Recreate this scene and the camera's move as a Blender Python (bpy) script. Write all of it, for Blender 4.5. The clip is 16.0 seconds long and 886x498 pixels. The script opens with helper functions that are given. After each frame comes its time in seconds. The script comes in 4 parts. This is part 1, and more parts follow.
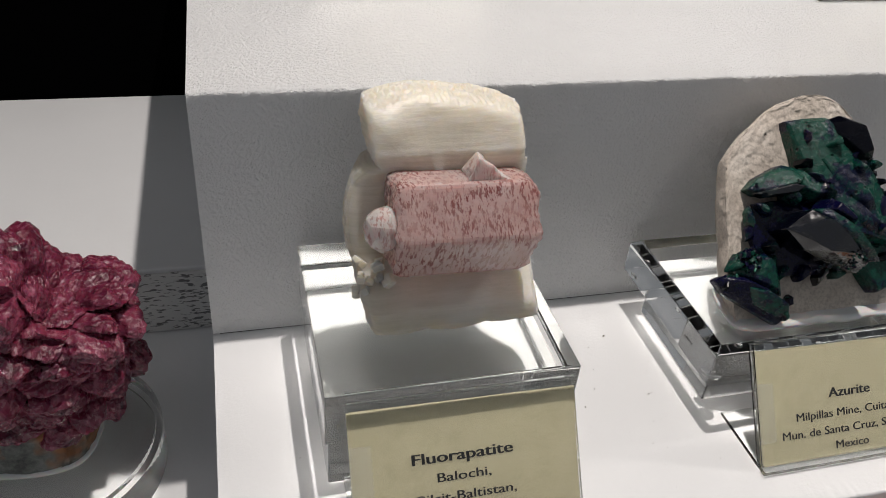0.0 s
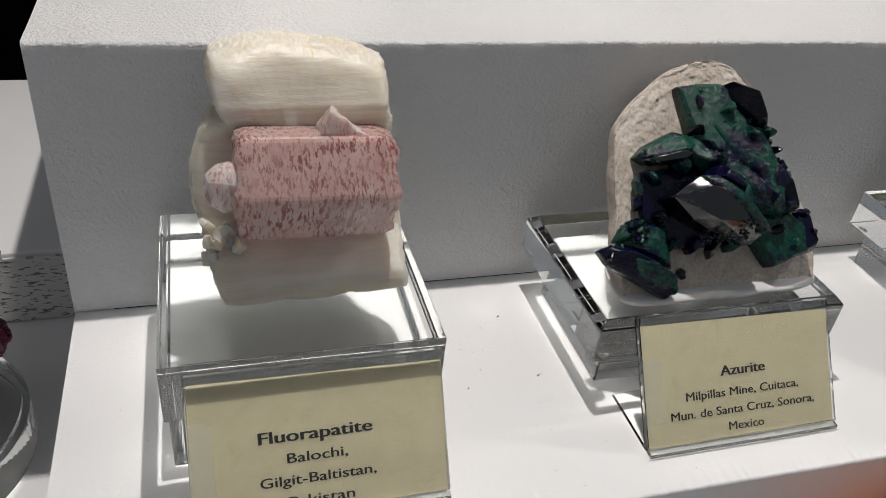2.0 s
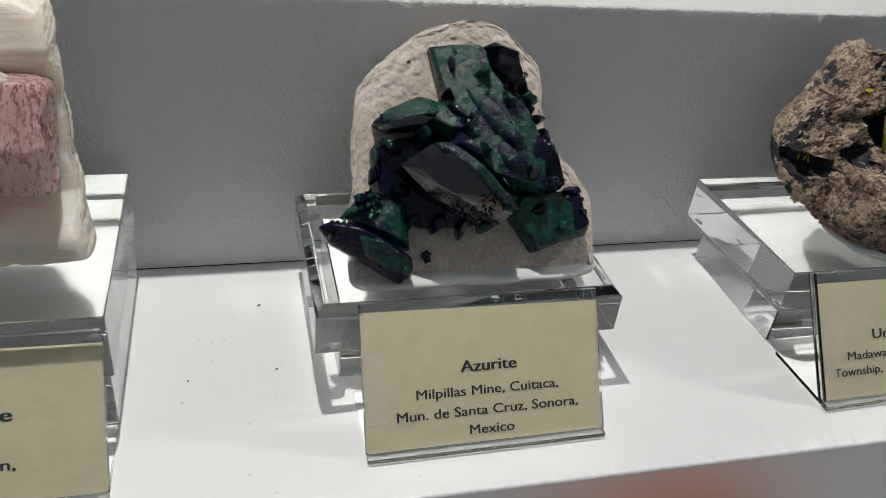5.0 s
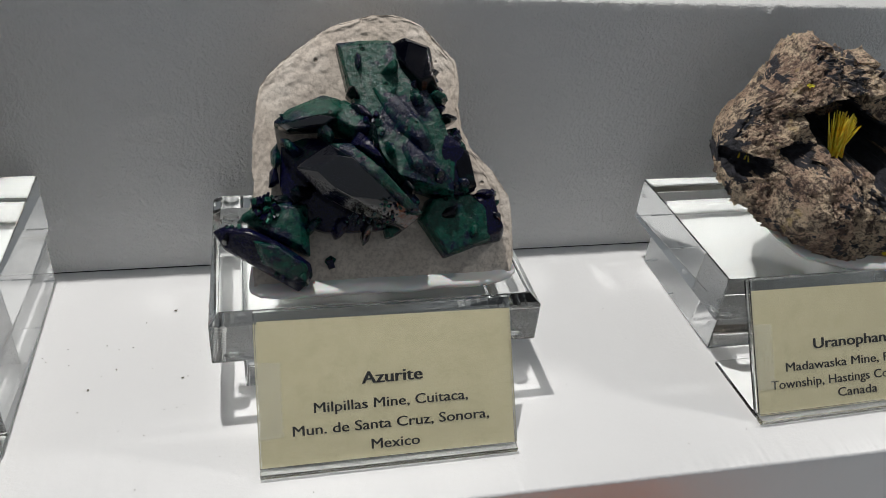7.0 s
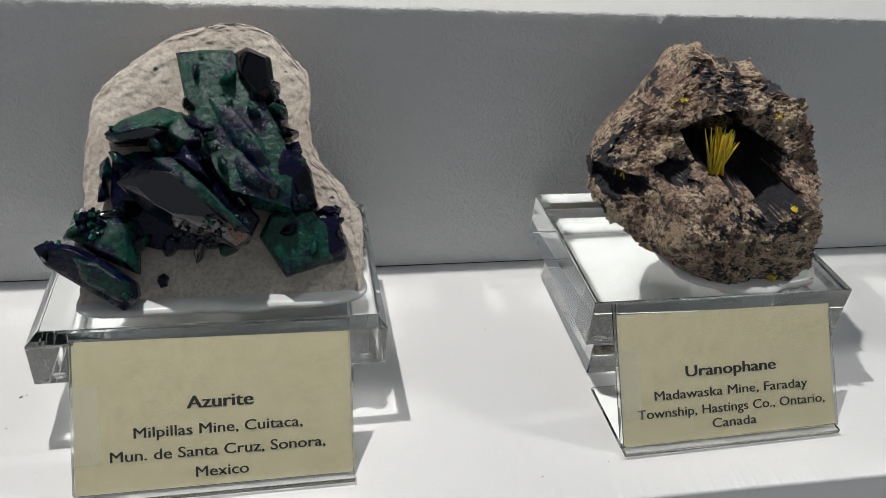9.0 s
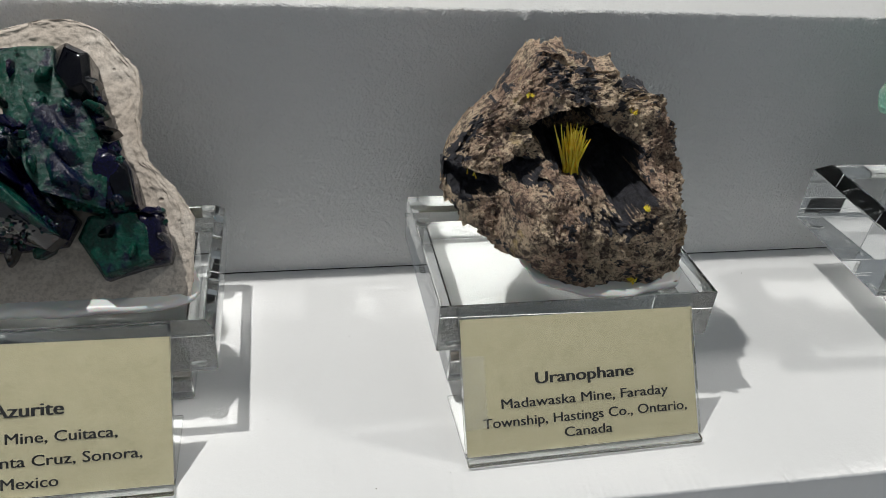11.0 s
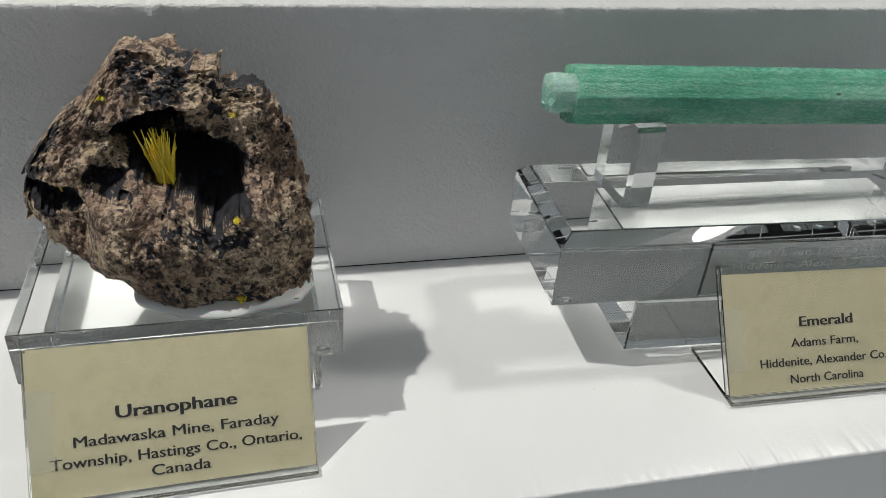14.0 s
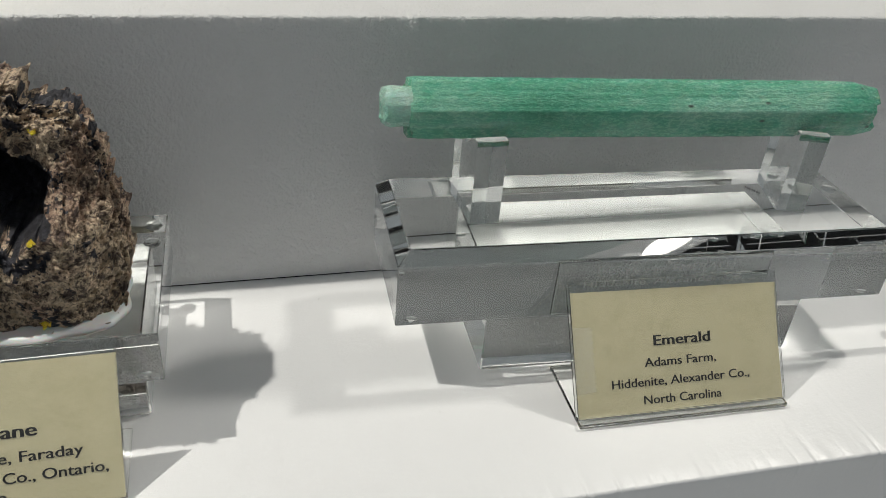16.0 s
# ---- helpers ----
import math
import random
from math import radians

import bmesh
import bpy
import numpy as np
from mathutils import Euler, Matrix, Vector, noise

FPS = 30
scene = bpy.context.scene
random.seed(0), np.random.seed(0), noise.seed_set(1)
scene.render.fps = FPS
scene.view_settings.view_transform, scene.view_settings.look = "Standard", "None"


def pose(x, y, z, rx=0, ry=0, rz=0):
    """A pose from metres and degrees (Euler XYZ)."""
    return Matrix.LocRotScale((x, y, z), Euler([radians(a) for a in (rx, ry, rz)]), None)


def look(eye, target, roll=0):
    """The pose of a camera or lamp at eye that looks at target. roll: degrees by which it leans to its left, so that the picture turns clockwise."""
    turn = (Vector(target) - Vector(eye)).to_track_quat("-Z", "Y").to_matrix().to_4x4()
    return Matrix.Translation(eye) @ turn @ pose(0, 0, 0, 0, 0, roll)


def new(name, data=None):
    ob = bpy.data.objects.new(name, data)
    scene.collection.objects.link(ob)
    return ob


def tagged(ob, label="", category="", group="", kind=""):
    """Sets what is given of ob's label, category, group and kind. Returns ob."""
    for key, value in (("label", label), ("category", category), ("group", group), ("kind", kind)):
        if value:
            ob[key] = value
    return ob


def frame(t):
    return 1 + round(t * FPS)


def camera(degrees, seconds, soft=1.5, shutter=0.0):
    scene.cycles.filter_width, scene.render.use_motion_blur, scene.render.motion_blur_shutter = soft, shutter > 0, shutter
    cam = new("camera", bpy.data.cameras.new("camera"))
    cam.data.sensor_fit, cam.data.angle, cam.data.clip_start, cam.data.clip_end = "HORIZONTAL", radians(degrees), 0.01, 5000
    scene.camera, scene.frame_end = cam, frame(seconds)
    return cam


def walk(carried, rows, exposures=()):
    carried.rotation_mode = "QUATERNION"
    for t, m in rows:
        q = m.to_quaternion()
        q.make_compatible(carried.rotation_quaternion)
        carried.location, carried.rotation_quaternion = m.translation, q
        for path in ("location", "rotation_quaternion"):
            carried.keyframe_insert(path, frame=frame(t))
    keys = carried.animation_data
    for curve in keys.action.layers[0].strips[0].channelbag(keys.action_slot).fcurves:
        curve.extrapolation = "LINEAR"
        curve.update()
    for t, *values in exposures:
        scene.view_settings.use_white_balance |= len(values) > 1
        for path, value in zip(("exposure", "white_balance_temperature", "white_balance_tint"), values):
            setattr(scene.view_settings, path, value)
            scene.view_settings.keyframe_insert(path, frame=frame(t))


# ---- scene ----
cam = camera(58.7, 16.0, 0.8)
PATH = [
    (0, (0.016, -0.279, 0.248), (0.507, 1.271, -0.917), 5.7),
    (0.5, (0.02, -0.277, 0.246), (0.535, 1.269, -0.914), 6.3),
    (1, (0.031, -0.279, 0.242), (0.566, 1.26, -0.917), 6.7),
    (1.5, (0.045, -0.281, 0.237), (0.593, 1.258, -0.917), 7.0),
    (2, (0.06, -0.284, 0.226), (0.607, 1.271, -0.906), 6.9),
    (2.5, (0.085, -0.289, 0.211), (0.618, 1.284, -0.902), 6.6),
    (3, (0.103, -0.291, 0.206), (0.623, 1.293, -0.899), 6.5),
    (3.5, (0.122, -0.291, 0.205), (0.632, 1.296, -0.899), 6.4),
    (4, (0.142, -0.292, 0.204), (0.654, 1.297, -0.897), 6.7),
    (4.5, (0.159, -0.292, 0.205), (0.672, 1.299, -0.894), 7.0),
    (7, (0.215, -0.289, 0.205), (0.659, 1.309, -0.911), 5.9),
    (7.5, (0.229, -0.289, 0.205), (0.659, 1.315, -0.909), 5.8),
    (8, (0.241, -0.289, 0.206), (0.662, 1.321, -0.903), 5.8),
    (8.5, (0.256, -0.288, 0.207), (0.669, 1.324, -0.904), 5.8),
    (9, (0.276, -0.288, 0.207), (0.671, 1.328, -0.903), 5.6),
    (11.5, (0.348, -0.293, 0.202), (0.742, 1.346, -0.875), 5.0),
    (12, (0.368, -0.294, 0.203), (0.767, 1.347, -0.87), 4.9),
    (12.5, (0.394, -0.292, 0.204), (0.795, 1.336, -0.885), 5.1),
    (13, (0.421, -0.292, 0.202), (0.841, 1.334, -0.883), 5.2),
    (13.5, (0.442, -0.293, 0.201), (0.879, 1.332, -0.879), 5.0),
    (14, (0.46, -0.294, 0.202), (0.917, 1.328, -0.875), 4.8),
    (14.5, (0.477, -0.295, 0.203), (0.944, 1.325, -0.873), 4.6),
    (15, (0.491, -0.295, 0.203), (0.966, 1.319, -0.879), 4.6),
    (15.5, (0.506, -0.295, 0.203), (0.978, 1.316, -0.885), 4.6),
    (16, (0.516, -0.295, 0.206), (0.999, 1.322, -0.868), 5.0),
]
walk(cam, [(t, look(eye, target, roll)) for t, eye, target, roll in PATH], [(0.0, 0.11, 6750, 14), (4.5, 0.06, 6550, 11), (9.0, 0.13, 6500, 10), (12.5, 0.22, 6500, 8), (16.0, 0.33, 6750, 8)])

# ---- world and light ----
scene.cycles.max_bounces, scene.cycles.transmission_bounces, scene.cycles.glossy_bounces = 24, 24, 12
scene.cycles.sample_clamp_indirect = 2.0
world = bpy.data.worlds.new("room")
scene.world = world
world.use_nodes = True
world.node_tree.nodes["Background"].inputs[0].default_value = (0.85, 0.93, 1.0, 1)
world.node_tree.nodes["Background"].inputs[1].default_value = 0.18


def case_spot(energy, size, place, target):
    """A small bare spotlight under the ceiling of the case, just behind the shelf's riser."""
    data = bpy.data.lights.new("case_spotlight", "SPOT")
    data.energy, data.shadow_soft_size, data.color = energy, size, (1.0, 0.975, 0.935)
    data.spot_size, data.spot_blend = radians(150), 0.35
    new("case_spotlight", data).matrix_world = look(place, target)


case_spot(11.2, 0.007, (0.160, 0.048, 0.66), (0.22, 0.02, 0.0))
case_spot(6.0, 0.035, (1.02, 0.075, 0.64), (0.90, 0.02, 0.0))


# ---- materials ----
class Nodes:
    """A material's node tree with short calls."""

    def __init__(self, name):
        self.mat = bpy.data.materials.new(name)
        self.mat.use_nodes = True
        self.tree = self.mat.node_tree
        self.bsdf = self.tree.nodes["Principled BSDF"]

    def add(self, kind, **values):
        node = self.tree.nodes.new("ShaderNode" + kind)
        for key, value in values.items():
            setattr(node, key, value)
        return node

    def link(self, a, b):
        self.tree.links.new(a, b)

    def set(self, **values):
        for key, value in values.items():
            self.bsdf.inputs[key.replace("_", " ")].default_value = value
        return self

    def coords(self, scale=(1, 1, 1), turn=(0, 0, 0), source="Object"):
        co, mp = self.add("TexCoord"), self.add("Mapping")
        mp.inputs["Scale"].default_value = scale
        mp.inputs["Rotation"].default_value = turn
        self.link(co.outputs[source], mp.inputs["Vector"])
        return mp.outputs[0]

    def noise(self, scale, detail=4, rough=0.6, at=None, distortion=0.0):
        n = self.add("TexNoise")
        n.inputs["Scale"].default_value, n.inputs["Detail"].default_value = scale, detail
        n.inputs["Roughness"].default_value, n.inputs["Distortion"].default_value = rough, distortion
        self.link(at or self.coords(), n.inputs["Vector"])
        return n.outputs["Fac"]

    def voronoi(self, scale, at=None, feature="F1", out="Distance"):
        n = self.add("TexVoronoi", feature=feature)
        n.inputs["Scale"].default_value = scale
        self.link(at or self.coords(), n.inputs["Vector"])
        return n.outputs[out]

    def ramp(self, fac, *stops):
        n = self.add("ValToRGB")
        while len(n.color_ramp.elements) < len(stops):
            n.color_ramp.elements.new(0.5)
        for e, (p, c) in zip(n.color_ramp.elements, stops):
            e.position = p
            e.color = (*c, 1) if isinstance(c, tuple) else (c, c, c, 1)
        self.link(fac, n.inputs[0])
        return n.outputs[0]

    def mix(self, fac, a, b, kind="MIX"):
        n = self.add("MixRGB", blend_type=kind)
        for k, v in enumerate((fac, a, b)):
            socket = n.inputs[k]
            if isinstance(v, (int, float)):
                socket.default_value = (v, v, v, 1) if k else v
            elif isinstance(v, tuple):
                socket.default_value = (*v, 1)
            else:
                self.link(v, socket)
        return n.outputs[0]

    def math(self, op, a, b=0.0):
        n = self.add("Math", operation=op)
        for socket, v in zip(n.inputs, (a, b)):
            if isinstance(v, (int, float)):
                socket.default_value = v
            else:
                self.link(v, socket)
        return n.outputs[0]

    def colour(self, socket):
        self.link(socket, self.bsdf.inputs["Base Color"])
        return self

    def rough(self, socket):
        self.link(socket, self.bsdf.inputs["Roughness"])
        return self

    def bump(self, height, strength, distance):
        n = self.add("Bump")
        n.inputs["Strength"].default_value, n.inputs["Distance"].default_value = strength, distance
        self.link(height, n.inputs["Height"])
        if self.bsdf.inputs["Normal"].is_linked:
            self.link(self.bsdf.inputs["Normal"].links[0].from_socket, n.inputs["Normal"])
        self.link(n.outputs[0], self.bsdf.inputs["Normal"])
        return self


def paint_material(name, low, high, peel):
    """White wall paint put on with a roller: orange-peel relief, faint scuffs and specks."""
    m = Nodes(name).set(IOR=1.6)
    tone = m.ramp(m.noise(9, 5), (0.3, low), (0.7, high))
    specks = m.ramp(m.voronoi(130), (0.0, 0.25), (0.035, 1.0))
    rare = m.ramp(m.noise(30, 2), (0.60, 1.0), (0.66, 0.0))
    m.colour(tone if peel > 0.5 else m.mix(1.0, tone, m.mix(rare, specks, 1.0), "MULTIPLY"))
    m.rough(m.ramp(m.noise(40, 4), (0.3, 0.28), (0.7, 0.42)))
    if peel > 0.5:
        nibs = m.math("MULTIPLY", m.ramp(m.voronoi(420), (0.06, 1.0), (0.20, 0.0)), m.ramp(m.noise(140, 2), (0.54, 0.0), (0.58, 1.0)))
        m.bump(nibs, 0.5, 0.0012)
    return m.bump(m.noise(520, 4, 0.7), peel, 0.0026).bump(m.noise(60, 3), peel * 0.6, 0.001).mat


SHELF_PAINT = paint_material("shelf_white_paint", (0.84, 0.845, 0.85), (0.88, 0.885, 0.89), 0.10)
RISER_PAINT = paint_material("riser_white_paint", (0.82, 0.825, 0.83), (0.87, 0.875, 0.88), 1.0)
LIP_PAINT = paint_material("front_grey_white_paint", (0.60, 0.60, 0.60), (0.70, 0.70, 0.70), 0.35)


def scraped_material():
    m = Nodes("scraped_white_paint").set(Roughness=0.6)
    streak = m.noise(75, 3, 0.5, m.coords((2.6, 1, 9), (0, radians(24), 0)), 0.5)
    m.colour(m.mix(m.ramp(streak, (0.55, 0.0), (0.62, 1.0)), (0.66, 0.66, 0.65), (0.16, 0.16, 0.16)))
    return m.bump(streak, 0.7, 0.0012).mat


SCRAPED = scraped_material()


def acrylic_material(name, tint, rough=0.0):
    m = Nodes(name).set(Base_Color=(*tint, 1), Roughness=rough, IOR=1.49, Transmission_Weight=1.0)
    return m.mat


ACRYLIC = acrylic_material("clear_acrylic", (0.905, 0.918, 0.913))


def paper_material():
    m = Nodes("parchment_paper").set(Roughness=0.75)
    blot = m.mix(0.5, m.noise(150, 6, 0.75), m.noise(620, 5, 0.7, m.coords((1, 1, 2.2))))
    m.colour(m.ramp(blot, (0.32, (0.43, 0.39, 0.245)), (0.5, (0.54, 0.495, 0.33)), (0.68, (0.60, 0.56, 0.39))))
    return m.bump(m.noise(260, 4), 0.15, 0.0003).mat


PAPER = paper_material()
INK = Nodes("black_ink").set(Base_Color=(0.006, 0.006, 0.007, 1), Roughness=0.6).mat
FADED_INK = Nodes("grey_engraving").set(Base_Color=(0.62, 0.62, 0.60, 1), Roughness=0.5).mat
TAPE = Nodes("sticky_tape").set(Base_Color=(0.80, 0.79, 0.70, 1), Roughness=0.3, Alpha=0.16).mat
PAD_WHITE = Nodes("white_pad").set(Base_Color=(0.72, 0.73, 0.72, 1), Roughness=0.35, Subsurface_Weight=0.3, Subsurface_Scale=0.003).mat
VELVET = Nodes("black_velvet").set(Base_Color=(0.0012, 0.0012, 0.0014, 1), Roughness=1.0, Specular_IOR_Level=0.0).mat

BOUNCE_WHITE = Nodes("white_bounce_panel").set(Base_Color=(0.82, 0.82, 0.82, 1), Roughness=0.6).mat


def calcite_material():
    m = Nodes("cream_calcite").set(Roughness=0.42, Subsurface_Weight=0.8, Subsurface_Scale=0.012)
    m.bsdf.inputs["Subsurface Radius"].default_value = (1.0, 0.8, 0.55)
    grain = m.noise(80, 5, 0.65, m.coords((0.5, 1, 6.5), (0, radians(14), 0)), 0.3)
    patch = m.noise(28, 4)
    base = m.ramp(grain, (0.3, (0.60, 0.55, 0.455)), (0.7, (0.75, 0.70, 0.61)))
    m.colour(m.mix(m.ramp(patch, (0.45, 0.0), (0.75, 0.6)), base, (0.80, 0.78, 0.74)))
    return m.bump(grain, 0.28, 0.0008).bump(m.noise(420, 5, 0.7, m.coords((0.4, 1, 2.0), (0, radians(14), 0))), 0.4, 0.0006).mat


def apatite_material(name, low, high, fleck_colour, clear):
    m = Nodes(name).set(Roughness=0.16, Subsurface_Weight=0.7, Subsurface_Scale=0.007, IOR=1.6)
    m.bsdf.inputs["Subsurface Radius"].default_value = (1.0, 0.6, 0.55)
    m.bsdf.inputs["Transmission Weight"].default_value = clear
    fleck = m.noise(820, 4, 0.7, m.coords((1.0, 0.5, 0.22)))
    where = m.noise(75, 3, 0.5, m.coords((1, 1, 1), (0.4, 0.2, 0.7)))
    cloud = m.noise(55, 5, 0.65)
    base = m.ramp(cloud, (0.3, low), (0.7, high))
    dark = m.math("MULTIPLY", m.ramp(fleck, (0.50, 0.0), (0.57, 1.0)), m.ramp(where, (0.35, 0.30), (0.6, 1.0)))
    pale = m.ramp(m.noise(900, 4, 0.7, m.coords((1.0, 0.6, 0.4), (0, 0, 0.4))), (0.56, 0.0), (0.70, 0.35))
    m.colour(m.mix(pale, m.mix(dark, base, fleck_colour), (0.95, 0.86, 0.83)))
    m.rough(m.ramp(fleck, (0.35, 0.06), (0.65, 0.20)))
    return m.bump(m.noise(160, 3, 0.5, m.coords((0.12, 1, 1))), 0.15, 0.0005).bump(m.noise(700, 4, 0.7, m.coords((1, 0.6, 0.4))), 0.14, 0.0004).mat


def sandstone_material():
    m = Nodes("beige_pitted_stone").set(Roughness=0.8)
    grit, cloud = m.noise(700, 4, 0.7), m.noise(45, 5)
    base = m.ramp(cloud, (0.3, (0.53, 0.455, 0.385)), (0.55, (0.66, 0.585, 0.51)), (0.75, (0.76, 0.70, 0.63)))
    spot = m.ramp(m.voronoi(150, feature="F1"), (0.06, 1.0), (0.17, 0.0))
    pick = m.ramp(m.noise(90, 2), (0.56, 0.0), (0.64, 1.0))
    pits = m.math("MULTIPLY", spot, pick)
    colour = m.mix(m.ramp(grit, (0.38, 0.5), (0.55, 0.0)), base, (0.30, 0.25, 0.21))
    m.colour(m.mix(pits, colour, (0.12, 0.085, 0.06)))
    m.bump(grit, 0.5, 0.0006).bump(m.math("SUBTRACT", 1.0, pits), 0.9, 0.0012)
    return m.bump(m.noise(110, 5), 0.05, 0.001).mat


def azurite_material(name, first, second, gloss, mid=0.5, relief=0.5):
    """Dark glassy crystal skin, altered to green in patches, pitted and glinting."""
    m = Nodes(name).set(IOR=1.8)
    patch, fine = m.noise(75, 6, 0.7), m.noise(700, 5, 0.7)
    tone = m.ramp(fine, (0.3, tuple(c * 0.35 for c in first)), (0.7, first))
    pits = m.math("MULTIPLY", m.ramp(m.voronoi(240), (0.10, 1.0), (0.22, 0.0)), m.ramp(m.noise(90, 2), (0.5, 0.0), (0.56, 1.0)))
    tone = m.mix(m.ramp(patch, (mid - 0.04, 0.0), (mid + 0.04, 1.0)), tone, second)
    m.colour(m.mix(pits, tone, (0.003, 0.004, 0.006)))
    m.rough(m.ramp(m.noise(240, 4, 0.65), (0.40, gloss), (0.66, gloss + 0.22)))
    return m.bump(fine, relief, 0.0006).bump(m.math("SUBTRACT", 1.0, pits), relief, 0.0008).bump(m.noise(130, 5, 0.65), 0.14, 0.001).mat


def host_rock_material():
    m = Nodes("brown_vuggy_rock").set(Roughness=0.85)
    grit, cloud, mid = m.noise(900, 6, 0.75), m.noise(42, 5, 0.65), m.noise(230, 5, 0.7)
    base = m.ramp(cloud, (0.34, (0.27, 0.175, 0.13)), (0.45, (0.55, 0.38, 0.275)), (0.56, (0.80, 0.63, 0.45)))
    tone = m.mix(m.ramp(mid, (0.42, 0.92), (0.52, 0.0)), base, (0.075, 0.050, 0.046))
    tone = m.mix(m.ramp(grit, (0.40, 0.85), (0.50, 0.0)), tone, (0.07, 0.045, 0.038))
    light = m.ramp(m.noise(480, 5, 0.75), (0.54, 0.0), (0.64, 0.85))
    tone = m.mix(light, tone, (0.80, 0.65, 0.46))
    yellow = m.ramp(m.noise(70, 3), (0.66, 0.0), (0.72, 0.6))
    m.colour(m.mix(yellow, tone, (0.62, 0.46, 0.20)))
    return m.bump(grit, 1.0, 0.0014).bump(mid, 0.9, 0.0024).mat


def druse_and_shade_material():
    m = Nodes("black_druse_and_shade").set(Roughness=0.45)
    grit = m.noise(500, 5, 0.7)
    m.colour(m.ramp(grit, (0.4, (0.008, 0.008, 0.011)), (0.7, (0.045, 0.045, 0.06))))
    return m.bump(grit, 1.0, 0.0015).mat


def needle_material():
    m = Nodes("yellow_uranophane").set(Roughness=0.3, Subsurface_Weight=0.2, Subsurface_Scale=0.002)
    m.colour(m.ramp(m.noise(220, 3), (0.35, (0.78, 0.52, 0.02)), (0.65, (0.95, 0.80, 0.10))))
    return m.mat


def emerald_material(name, deep, mid, pale):
    m = Nodes(name).set(IOR=1.58, Subsurface_Weight=0.25, Subsurface_Scale=0.004)
    m.bsdf.inputs["Transmission Weight"].default_value = 0.15
    along = m.coords((0.05, 1, 1))
    streak, cloud = m.noise(330, 4, 0.6, along), m.noise(55, 5, 0.65, m.coords((0.45, 1, 1)))
    base = m.ramp(cloud, (0.3, deep), (0.5, mid), (0.72, pale))
    speck = m.math("MULTIPLY", m.ramp(m.voronoi(260, m.coords((0.5, 1, 1))), (0.10, 1.0), (0.2, 0.0)), m.ramp(m.noise(38, 2), (0.60, 0.0), (0.66, 0.9)))
    m.colour(m.mix(speck, m.mix(m.ramp(streak, (0.55, 0.0), (0.72, 0.6)), base, (0.34, 0.66, 0.52)), (0.02, 0.05, 0.035)))
    fine = m.noise(1100, 4, 0.7, m.coords((0.4, 1, 1)))
    m.rough(m.ramp(fine, (0.35, 0.10), (0.65, 0.4)))
    return m.bump(streak, 0.35, 0.0006).bump(fine, 0.9, 0.0007).mat


def rhodonite_material():
    m = Nodes("magenta_rhodonite").set(IOR=1.7, Subsurface_Weight=0.2, Subsurface_Scale=0.003)
    cloud, fine = m.noise(70, 5, 0.65), m.noise(420, 4, 0.65)
    base = m.ramp(cloud, (0.3, (0.055, 0.004, 0.016)), (0.5, (0.17, 0.017, 0.048)), (0.72, (0.32, 0.065, 0.12)))
    m.colour(m.mix(m.ramp(fine, (0.56, 0.0), (0.75, 0.6)), base, (0.44, 0.17, 0.24)))
    m.rough(m.ramp(fine, (0.35, 0.10), (0.65, 0.36)))
    return m.bump(fine, 0.8, 0.0011).bump(m.voronoi(230), 0.7, 0.0022).mat


def base_rock_material():
    m = Nodes("grey_green_matrix").set(Roughness=0.7)
    rock = m.ramp(m.noise(120, 5, 0.7), (0.35, (0.06, 0.065, 0.06)), (0.65, (0.25, 0.26, 0.24)))
    m.colour(m.mix(m.ramp(m.noise(38, 3), (0.50, 0.0), (0.60, 0.9)), rock, (0.30, 0.11, 0.03)))
    return m.bump(m.noise(400, 5, 0.7), 0.8, 0.001).mat


BASE_ROCK = base_rock_material()
CALCITE, SANDSTONE = calcite_material(), sandstone_material()
APATITE = apatite_material("pink_fluorapatite", (0.70, 0.44, 0.42), (0.90, 0.68, 0.64), (0.36, 0.13, 0.125), 0.45)
PALE_APATITE = apatite_material("pale_fluorapatite", (0.86, 0.70, 0.66), (0.96, 0.86, 0.83), (0.66, 0.42, 0.39), 0.35)
AZ_GREEN = azurite_material("green_coated_azurite", (0.002, 0.074, 0.050), (0.001, 0.004, 0.024), 0.15, 0.52, 0.75)
AZ_GREEN.node_tree.nodes["Principled BSDF"].inputs["Specular IOR Level"].default_value = 0.20
AZ_BLUE = azurite_material("blue_azurite", (0.003, 0.003, 0.030), (0.002, 0.026, 0.02), 0.08, 0.60, 0.3)
AZ_DARK = azurite_material("black_blue_azurite", (0.002, 0.0025, 0.006), (0.002, 0.010, 0.010), 0.03, 0.60, 0.10)
AZ_GLOSS = azurite_material("glossy_azurite", (0.002, 0.0025, 0.008), (0.002, 0.010, 0.010), 0.03, 0.60, 0.10)
for crystal_skin, sheen in ((AZ_DARK, 0.12), (AZ_BLUE, 0.16)):
    crystal_skin.node_tree.nodes["Principled BSDF"].inputs["Specular IOR Level"].default_value = sheen
MALACHITE = azurite_material("bright_malachite", (0.03, 0.30, 0.19), (0.01, 0.10, 0.07), 0.25)
HOST, DRUSE_AND_SHADE, NEEDLE, EMERALD, RHODONITE = host_rock_material(), druse_and_shade_material(), needle_material(), emerald_material("green_emerald", (0.035, 0.30, 0.175), (0.095, 0.44, 0.285), (0.30, 0.62, 0.47)), rhodonite_material()
PALE_EMERALD = emerald_material("pale_green_emerald", (0.16, 0.48, 0.34), (0.30, 0.60, 0.48), (0.55, 0.76, 0.68))
ORANGE = Nodes("orange_crystal").set(Base_Color=(0.85, 0.26, 0.02, 1), Roughness=0.2, Subsurface_Weight=0.4, Subsurface_Scale=0.01).mat


